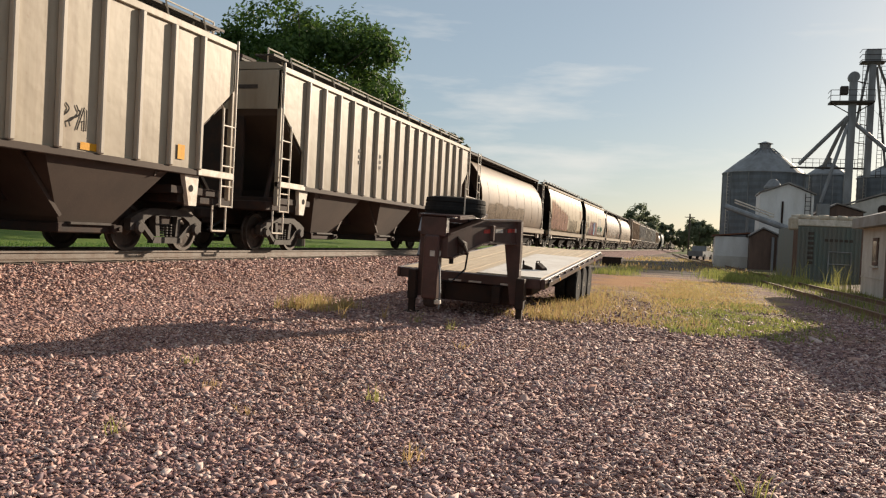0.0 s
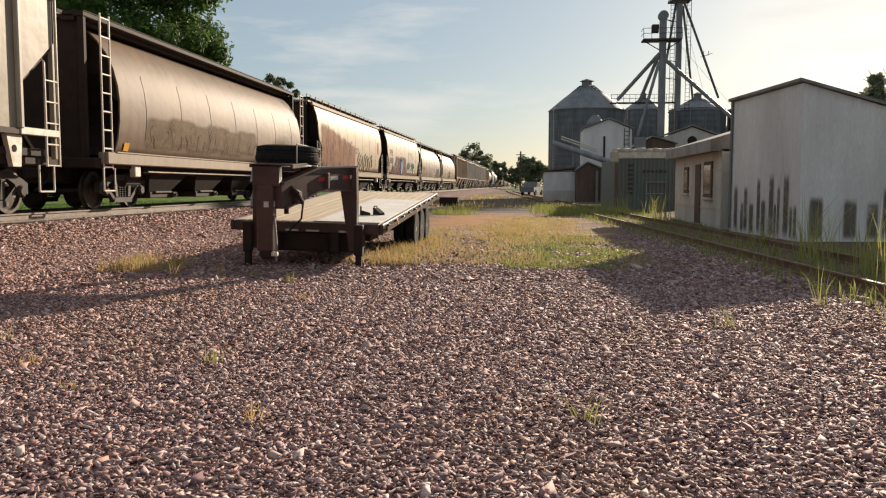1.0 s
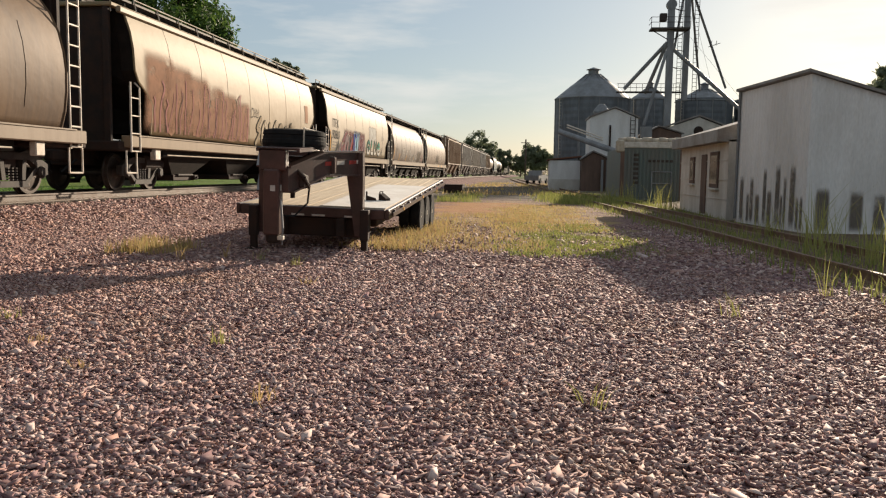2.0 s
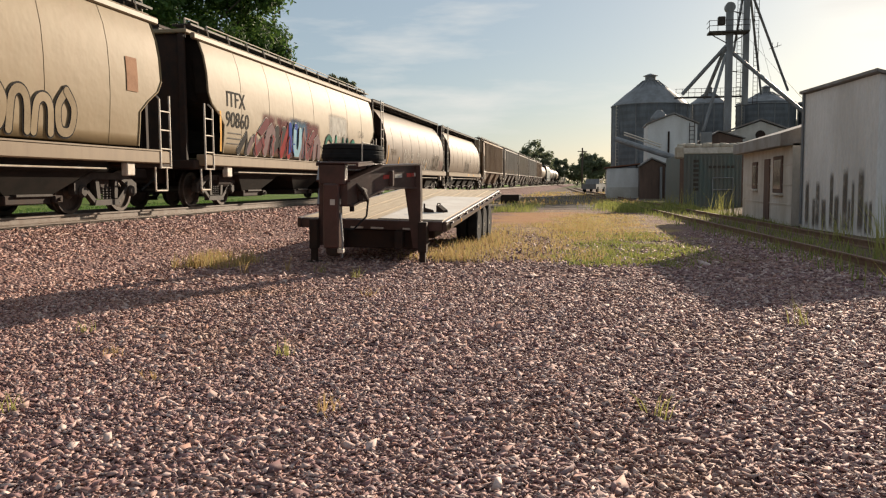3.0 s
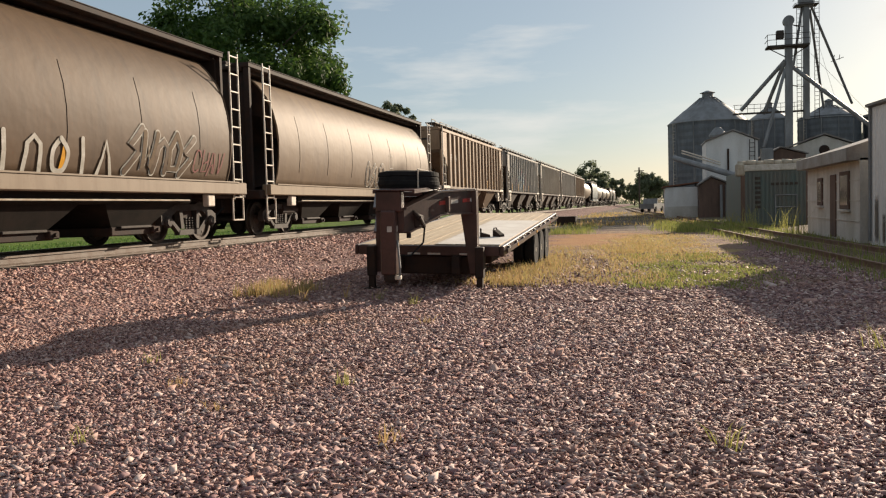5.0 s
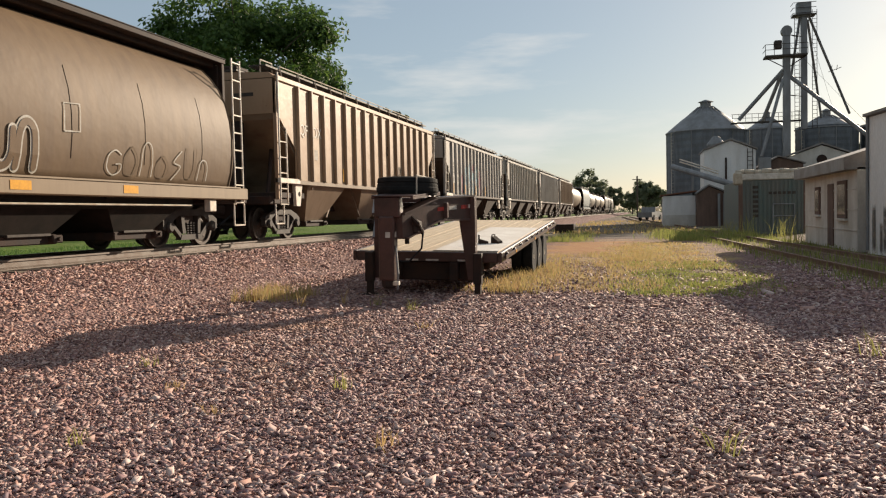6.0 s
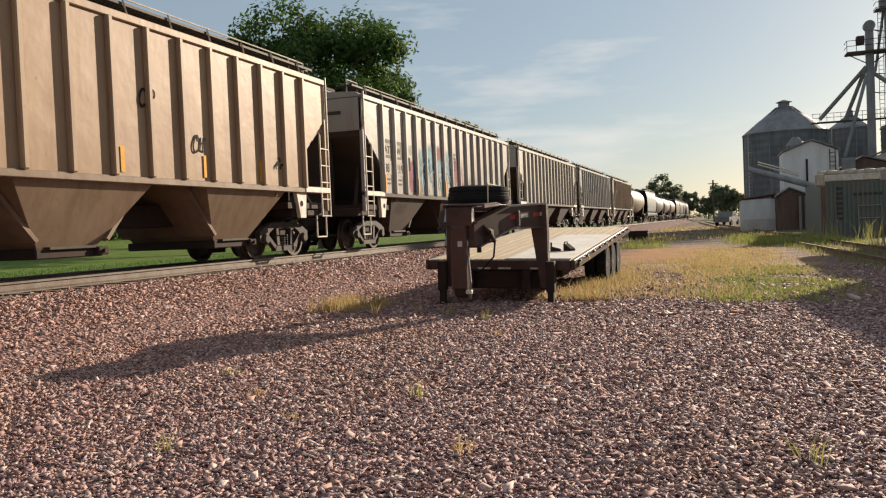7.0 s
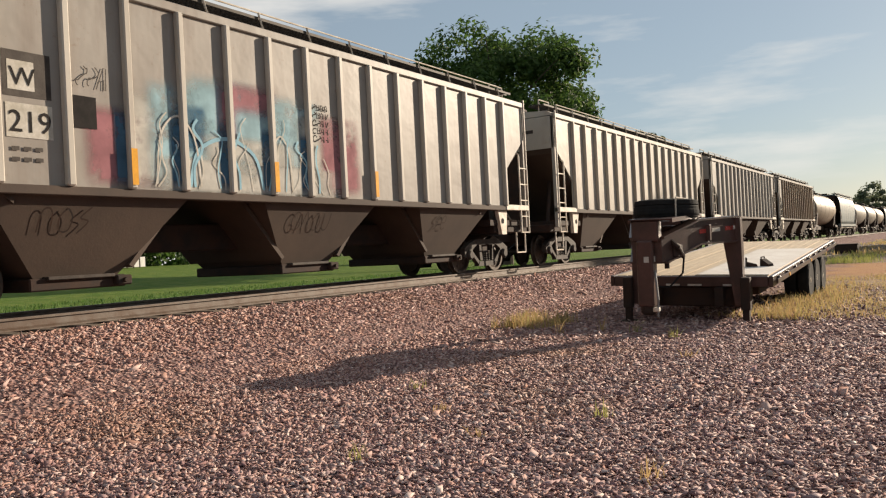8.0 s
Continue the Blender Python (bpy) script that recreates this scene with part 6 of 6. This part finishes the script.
def tree(name, label, x, y, height, spread, crown_low, seed, mat, clumps=90, per=110, leaf_size=0.22, group=""):
    rnd = random.Random(seed)
    t = thing(name, label, "tree", group, pose(x, y, 0))
    bm = bmesh.new()
    top = Vector((0, 0, height * 0.55))
    add_tube(bm, (0, 0, -0.2), (0.1, 0, crown_low), spread * 0.045 + 0.08, 10, spread * 0.035 + 0.05)
    add_tube(bm, (0.1, 0, crown_low), tuple(top), spread * 0.035 + 0.05, 8, 0.08)
    part("trunk", bm, BARK, t)
    spots = []
    mid, hh = (crown_low + height) / 2, (height - crown_low) / 2
    limbs = 11
    for k in range(limbs):
        a = 2 * math.pi * k / limbs + rnd.uniform(-0.3, 0.3)
        z0 = crown_low * 0.8 + rnd.random() * hh * 0.8
        e = Vector((math.cos(a) * spread * rnd.uniform(0.55, 0.85), math.sin(a) * spread * rnd.uniform(0.55, 0.85), mid + rnd.uniform(-0.5, 0.7) * hh))
        lb = bmesh.new()
        m1 = Vector((e.x * 0.4, e.y * 0.4, (z0 + e.z) / 2 + 0.1 * hh))
        add_tube(lb, (0, 0, z0), tuple(m1), spread * 0.016 + 0.03, 7, spread * 0.01 + 0.02)
        add_tube(lb, tuple(m1), tuple(e), spread * 0.01 + 0.02, 6, 0.02)
        part("limb", lb, BARK, t)
    for k in range(clumps):
        while True:
            p = Vector((rnd.uniform(-1, 1), rnd.uniform(-1, 1), rnd.uniform(-1, 1)))
            if 0.45 < p.length < 1.0:
                break
        lump = 0.85 + 0.22 * noise.noise(p * 1.7 + Vector((seed, 0, 0)))
        squash = 1.0 if p.z > 0 else 0.9
        c = Vector((p.x * spread * lump, p.y * spread * lump, mid + p.z * hh * lump * squash))
        spots.append((c, spread * rnd.uniform(0.10, 0.22)))
    vs, fs = leaf_cloud(rnd, spots, per, leaf_size)
    me = bpy.data.meshes.new("crown")
    me.from_pydata([tuple(v) for v in vs], [], fs)
    me.materials.append(mat)
    c = new("crown", me)
    c.parent = t
    return t


def trees():
    tree("broadleaf_tree", "large dark green broadleaf tree beyond the train", -28.6, 55, 18.9, 8.7, 5.0, 3, LEAVES, 190, 210, 0.21)
    tree("broadleaf_tree", "mid-sized tree showing above the train cars", -27.5, 88, 15.0, 3.6, 3.5, 9, LEAVES_HAZED, 45, 70, 0.3)
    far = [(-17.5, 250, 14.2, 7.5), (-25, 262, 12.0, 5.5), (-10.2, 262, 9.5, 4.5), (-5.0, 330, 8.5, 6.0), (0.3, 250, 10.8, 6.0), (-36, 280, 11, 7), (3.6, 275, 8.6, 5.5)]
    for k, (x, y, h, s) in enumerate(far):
        tree("distant_tree", "hazy dark tree far along the line", x, y, h, s, h * 0.15, 20 + k, LEAVES_HAZED, 60, 60, 0.55, "trees along the line")
    right = [(32, 70, 13.5, 6.0), (40, 78, 12, 6), (27, 105, 11, 5)]
    for k, (x, y, h, s) in enumerate(right):
        tree("broadleaf_tree", "leafy tree behind the sheds", x, y, h, s, 2.5, 40 + k, LEAVES_HAZED, 60, 80, 0.35, "trees behind the sheds")
    # hedge-like woods behind the lawn
    rnd = random.Random(8)
    spots = []
    for k in range(260):
        y = -20 + k * 1.6
        spots.append((Vector((-92 + rnd.uniform(-5, 5), y, rnd.uniform(0.8, 5.5) * (0.7 + 0.5 * noise.noise(Vector((y * 0.06, 0, 0))))) ), rnd.uniform(1.2, 2.6)))
    for k in range(150):
        x = -80 + k * 1.7
        spots.append((Vector((x, 420 + rnd.uniform(-8, 8), rnd.uniform(0.5, 6) * (0.8 + 0.5 * noise.noise(Vector((x * 0.05, 3, 0)))))), rnd.uniform(2, 3.5)))
    near = [(Vector((-61 + rnd.uniform(-1, 1), 6 + 0.42 * k, rnd.uniform(1.5, 3.6))), rnd.uniform(0.7, 1.3)) for k in range(330)]
    vs, fs = leaf_cloud(rnd, near, 70, 0.28)
    me = bpy.data.meshes.new("hedge")
    me.from_pydata([tuple(v) for v in vs], [], fs)
    me.materials.append(LEAVES)
    tagged(new("hedge", me), "dark green hedge along the far side of the lawn", "hedge", kind="stuff")
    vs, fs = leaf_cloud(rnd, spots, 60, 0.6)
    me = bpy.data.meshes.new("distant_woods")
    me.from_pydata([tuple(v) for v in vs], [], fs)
    me.materials.append(LEAVES_HAZED)
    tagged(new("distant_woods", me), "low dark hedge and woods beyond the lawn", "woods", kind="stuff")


trees()


# ---- far odds and ends ----
def far_things():
    p = thing("pickup_truck", "silver-grey pickup truck parked far along the siding", "truck", at=pose(0.6, 108, 0, 0, 0, 75))
    part("body", prism([(-2.6, 0.45), (2.6, 0.45), (2.6, 1.05), (1.2, 1.15), (0.6, 1.75), (-0.9, 1.75), (-1.1, 1.1), (-2.6, 1.1)], "y", -0.9, 0.9), BIN_STEEL, p)
    for x in (-1.7, 1.6):
        for y in (-0.85, 0.85):
            w = part("wheel", lathe([(0.2, -0.11), (0.38, -0.11), (0.38, 0.11), (0.2, 0.11)], 18, "y"), RUBBER, p)
            w.location = (x, y, 0.38)
    part("side_window", box(-0.7, 0.75, -0.912, -0.902, 1.2, 1.62), GLASS_DARK, p)
    part("side_window", box(-0.7, 0.75, 0.902, 0.912, 1.2, 1.62), GLASS_DARK, p)
    part("windshield", prism([(0.66, 1.70), (1.16, 1.2), (1.18, 1.2), (0.68, 1.72)], "y", -0.8, 0.8), GLASS_DARK, p)
    pole = thing("utility_pole", "thin weathered wooden utility pole far away", "pole", at=pose(-1.6, 175, 0))
    part("post", tubes([((0, 0, -0.2), (0, 0, 8.6))], 0.16, 8), BARK, pole)
    part("crossarm", box(-1.0, 1.0, -0.06, 0.06, 7.8, 7.95), BARK, pole)
    bx = thing("steel_bin", "low dark steel bin standing by the track", "bin", at=pose(-5.1, 53, 0))
    part("body", box(-0.6, 0.6, -0.5, 0.5, 0.0, 0.5, 0.02), STEEL_DARK, bx)
    part("lid", box(-0.64, 0.64, -0.54, 0.54, 0.5, 0.55, 0.01), STEEL_DARK, bx)
    for x in (-0.5, 0.0, 0.5):
        part("rib", box(x - 0.03, x + 0.03, -0.53, -0.5, 0.02, 0.48), STEEL_DARK, bx)
    h = thing("panel_fence", "low white panel fence before the hedge beyond the lawn", "fence", at=pose(-58, 39.5, 1.2))
    for k in range(9):
        part("panel", box(-0.03, 0.03, 0.62 * k, 0.62 * k + 0.5, 0.1, 0.95, 0.01), WHITE_METAL, h)
        part("post", box(-0.05, 0.05, 0.62 * k - 0.09, 0.62 * k - 0.03, 0, 1.0, 0.01), BARK, h)


far_things()


# ---- ties ----
def ties():
    base = mesh_of("tie", box(-1.3, 1.3, -0.115, 0.115, -0.1, 0.045, 0.012), TIE_WOOD)
    bed = bpy.data.objects["ballast_bed"]
    for i in range(150):
        ob = new("tie", base)
        ob.parent = bed
        ob.location = (TRACK_X, 2 + i * 0.53, RAIL_Z - 0.215)
        ob.rotation_euler = (0, 0, radians(random.uniform(-0.8, 0.8)))


ties()


# ---- crushed stone, weeds and grass ----
def bed_height(x):
    return float(np.interp(x, [TRACK_X - 4.1, TRACK_X - 1.75, TRACK_X + 1.75, TRACK_X + 2.1, TRACK_X + 3.9], [0.02, 0.53, 0.53, 0.47, 0.0]))


def stones():
    rng = np.random.default_rng(5)
    shard = np.array([(1, 0.3, 0.2), (-1, -0.2, 0.1), (0.1, 1, -0.2), (-0.2, -1, 0.15), (0.25, 0.1, 1), (-0.15, 0, -1)], float) * 0.56
    sides = np.array([(0, 2, 4), (2, 1, 4), (1, 3, 4), (3, 0, 4), (2, 0, 5), (1, 2, 5), (3, 1, 5), (0, 3, 5)])

    def scatter(count, pick, size, z_of, name, label):
        p = pick(count)
        n = len(p)
        s = size * rng.lognormal(0, 0.33, (n, 1)) * np.stack([rng.uniform(0.8, 1.5, n), rng.uniform(0.6, 1.0, n), rng.uniform(0.26, 0.50, n)], 1)
        v = shard[None] + rng.uniform(-0.26, 0.26, (n, 6, 3))
        v = v * s[:, None]
        # tumble
        yaw, tip, roll = rng.uniform(0, 6.28, n), rng.normal(0, 0.36, n), rng.normal(0, 0.36, n)
        cx, sx, cy, sy, cz, sz = np.cos(roll), np.sin(roll), np.cos(tip), np.sin(tip), np.cos(yaw), np.sin(yaw)
        o, one = np.zeros(n), np.ones(n)
        rx = np.stack([one, o, o, o, cx, -sx, o, sx, cx], 1).reshape(n, 3, 3)
        ry = np.stack([cy, o, sy, o, one, o, -sy, o, cy], 1).reshape(n, 3, 3)
        rz = np.stack([cz, -sz, o, sz, cz, o, o, o, one], 1).reshape(n, 3, 3)
        v = np.einsum("nij,nkj->nki", rz @ ry @ rx, v)
        v += np.concatenate([p, z_of(p)[:, None] + rng.uniform(-0.006, 0.016, (n, 1))], 1)[:, None]
        me = bpy.data.meshes.new(name)
        f = (sides[None] + 6 * np.arange(n)[:, None, None]).reshape(-1)
        me.vertices.add(6 * n)
        me.vertices.foreach_set("co", v.reshape(-1))
        me.loops.add(len(f))
        me.loops.foreach_set("vertex_index", f)
        me.polygons.add(8 * n)
        me.polygons.foreach_set("loop_start", np.arange(0, 24 * n, 3))
        me.update(calc_edges=True)
        me.validate()
        me.materials.append(STONES)
        tagged(new(name, me), label, "gravel", kind="stuff")

    def yard(r0, r1, patchy):
        def pick(count):
            a = rng.uniform(radians(-28), radians(64), count)
            r = np.sqrt(rng.uniform(r0 * r0, r1 * r1, count))
            p = np.stack([-r * np.sin(a), r * np.cos(a)], 1)
            grassy = (p[:, 1] > 13.2 + 1.2 * np.sin(p[:, 0] * 1.3)) & (p[:, 0] > -4.0) & (p[:, 0] < 2.6)
            keep = (p[:, 0] > -7.3) & (p[:, 0] < 4.0) & (~grassy | (rng.random(count) < np.clip(0.85 - (p[:, 1] - 13.0) * 0.10, 0.15, 1)))
            return p[keep]
        return pick

    flat = lambda p: np.zeros(len(p))  # noqa: E731
    scatter(84000, yard(2.5, 6.2, 0), 0.0285, flat, "gravel_near", "loose pinkish crushed stone covering the yard")
    scatter(104000, yard(6.2, 11.0, 0), 0.035, flat, "gravel_yard", "loose mauve crushed stone covering the yard")
    scatter(72000, yard(11.0, 22.0, 0), 0.050, flat, "gravel_far", "loose mauve crushed stone beside the trailer")

    def slope(y0, y1):
        def pick(count):
            return np.stack([rng.uniform(TRACK_X + 1.0, TRACK_X + 4.15, count), rng.uniform(y0, y1, count)], 1)
        return pick
    high = lambda p: np.interp(p[:, 0], [TRACK_X + 1.75, TRACK_X + 2.1, TRACK_X + 3.9], [0.53, 0.47, 0.0])  # noqa: E731
    scatter(42000, slope(2.5, 17), 0.048, high, "ballast_near", "angular pink ballast stones on the track shoulder")
    scatter(15000, slope(17, 38), 0.065, high, "ballast_far", "angular pink ballast stones on the track shoulder")


stones()


def blades(rng, pts, h0, h1, lean, width):
    """Tapered bent blades at the points: two triangles and a tip each."""
    n = len(pts)
    h = rng.uniform(h0, h1, n)
    a, b = rng.uniform(0, 6.28, n), rng.uniform(0, 6.28, n)
    w = width * rng.uniform(0.6, 1.4, n)
    base = np.concatenate([pts, np.zeros((n, 1))], 1)
    side = np.stack([np.cos(a) * w, np.sin(a) * w, np.zeros(n)], 1)
    out = np.stack([np.cos(b), np.sin(b), np.zeros(n)], 1) * (h * rng.uniform(0, lean, n))[:, None]
    up = np.stack([np.zeros(n), np.zeros(n), h], 1)
    v = np.stack([base - side, base + side, base + side * 0.7 + up * 0.6 + out * 0.35, base - side * 0.7 + up * 0.6 + out * 0.35, base + up + out], 1).reshape(-1, 3)
    k = 5 * np.arange(n)
    quads = [(i, i + 1, i + 2, i + 3) for i in k]
    tips = [(i + 3, i + 2, i + 4) for i in k]
    return v, quads + tips


def grass_patch(name, label, mat, pts, h0, h1, lean, width, rng):
    v, f = blades(rng, pts, h0, h1, lean, width)
    me = bpy.data.meshes.new(name)
    me.from_pydata(v.tolist(), [], [tuple(int(q) for q in face) for face in f])
    me.materials.append(mat)
    tagged(new(name, me), label, "grass", kind="stuff")


def vegetation():
    rng = np.random.default_rng(12)

    def clumpy(n, x0, x1, y0, y1, k, spread):
        c = np.stack([rng.uniform(x0, x1, k), y0 + (y1 - y0) * rng.random(k) ** 1.5], 1)
        return c[rng.integers(0, k, n)] + rng.normal(0, spread, (n, 2))
    p = clumpy(5200, -3.0, 0.2, 13.6, 26, 200, 0.24)
    grass_patch("dry_grass", "straw-coloured dry grass beside the trailer", DRY_GRASS, p[p[:, 1] > 13.0], 0.03, 0.13, 1.2, 0.006, rng)
    p = clumpy(4600, -0.9, 1.5, 19, 34, 130, 0.34)
    grass_patch("yellow_grass", "low yellow grass in the middle of the strip", DRY_GRASS, p, 0.03, 0.09, 1.3, 0.010, rng)
    p = clumpy(4200, -0.4, 1.9, 13.0, 21, 70, 0.22)
    grass_patch("green_grass", "yellow-green grass growing in the gravel", GREEN_GRASS, p[p[:, 1] > 12.4], 0.03, 0.09, 1.2, 0.009, rng)
    p = clumpy(1500, -2.6, -1.7, 13.4, 20, 60, 0.2)
    grass_patch("trailer_grass", "tall dry grass along the trailer's side", DRY_GRASS, p, 0.06, 0.22, 0.9, 0.005, rng)
    p = clumpy(2600, 0.6, 4.6, 36, 47, 60, 0.32)
    grass_patch("tall_weeds", "tall green weeds before the container", GREEN_GRASS, p, 0.08, 0.42, 0.7, 0.012, rng)
    p = clumpy(900, -4.4, -2.8, 36, 48, 34, 0.3)
    grass_patch("bank_weeds", "green and yellow weeds behind the trailer", GREEN_GRASS, p, 0.08, 0.34, 0.8, 0.011, rng)
    y = 8 + 45 * rng.random(6500) ** 1.4
    x = np.array([siding_x(v) for v in y]) + rng.choice([-0.35, 0.75, 1.9, 2.3], 6500) + rng.normal(0, 0.25, 6500)
    keep = x < np.where((y > 16.8) & (y < 33.5), 5.6, 9)
    grass_patch("siding_weeds", "green weeds growing along the siding rails", GREEN_GRASS, np.stack([x, y], 1)[keep], 0.05, 0.24, 0.6, 0.009, rng)
    p = clumpy(700, -6.3, -5.5, 11.8, 12.8, 8, 0.14)
    grass_patch("shade_grass", "dry grass tufts in the trailer's shade", DRY_GRASS, p, 0.06, 0.3, 0.7, 0.006, rng)
    p = np.stack([rng.uniform(-31, -15.6, 20000), 4 + 60 * rng.random(20000)], 1)
    grass_patch("lawn", "mown green lawn beyond the railway", LAWN_GRASS, p, 0.05, 0.14, 0.8, 0.02, rng)
    p = clumpy(2600, -7, 3, 48, 110, 120, 0.7)
    grass_patch("far_weeds", "patchy weeds far along the yard", DRY_GRASS, p, 0.05, 0.25, 0.6, 0.03, rng)
    # single weeds in the stone
    rnd = random.Random(21)
    spots = [(-2.28, 5.75, 0.16, 1), (-1.47, 4.35, 0.15, 0), (0.40, 4.55, 0.18, 1), (-4.4, 6.4, 0.14, 1), (-3.6, 5.6, 0.12, 0), (-5.0, 11.2, 0.32, 0), (-4.5, 11.6, 0.28, 0), (-3.2, 10.8, 0.2, 1), (-3.9, 11.4, 0.22, 1), (-2.5, 9.0, 0.14, 0), (1.9, 7.7, 0.3, 1), (-3.3, 4.1, 0.12, 1), (-2.9, 4.9, 0.1, 0), (3.3, 9.3, 0.55, 1), (3.7, 8.4, 0.6, 1), (4.75, 10.4, 1.15, 1), (5.0, 11.6, 1.3, 1), (5.25, 12.9, 1.0, 1), (4.95, 14.6, 0.9, 1), (5.3, 15.6, 1.35, 1), (5.2, 18.4, 0.8, 1), (4.9, 30, 1.1, 1), (4.4, 38, 1.3, 1), (5.3, 34.5, 1.2, 1), (3.9, 41.5, 1.0, 1)]
    for x, y, h, green in spots:
        t = thing("weed", "green weed tuft growing up through the stone" if green else "yellow grass tuft growing up through the stone", "weed", "weeds in the yard", pose(x, y, 0))
        big = h > 0.7
        for k in range(34 if big else 16):
            pts = rng.normal(0, 0.04 + 0.14 * big, (1, 2))
            v, f = blades(rng, pts, h * 0.45, h, 1.1 if not big else 0.6, 0.004 + 0.005 * big)
            me = bpy.data.meshes.new("leaf_blade")
            me.from_pydata(v.tolist(), [], [tuple(int(q) for q in face) for face in f])
            me.materials.append(GREEN_GRASS if green else DRY_GRASS)
            ob = new("leaf_blade", me)
            ob.parent = t


vegetation()


# ---- what moves ----
def motions():
    for car, y0 in GOING:
        walk(car, [(k / 2, pose(TRACK_X, y0 - SPEED * k / 2, RAIL_Z)) for k in range(17)])
    turn = math.degrees(SPEED / WHEEL_R)
    for w, y in ROLLING:
        walk(w, [(k / FPS, pose(0, y, WHEEL_R, (turn * k / FPS) % 360.0)) for k in range(8 * FPS + 1)])


motions()
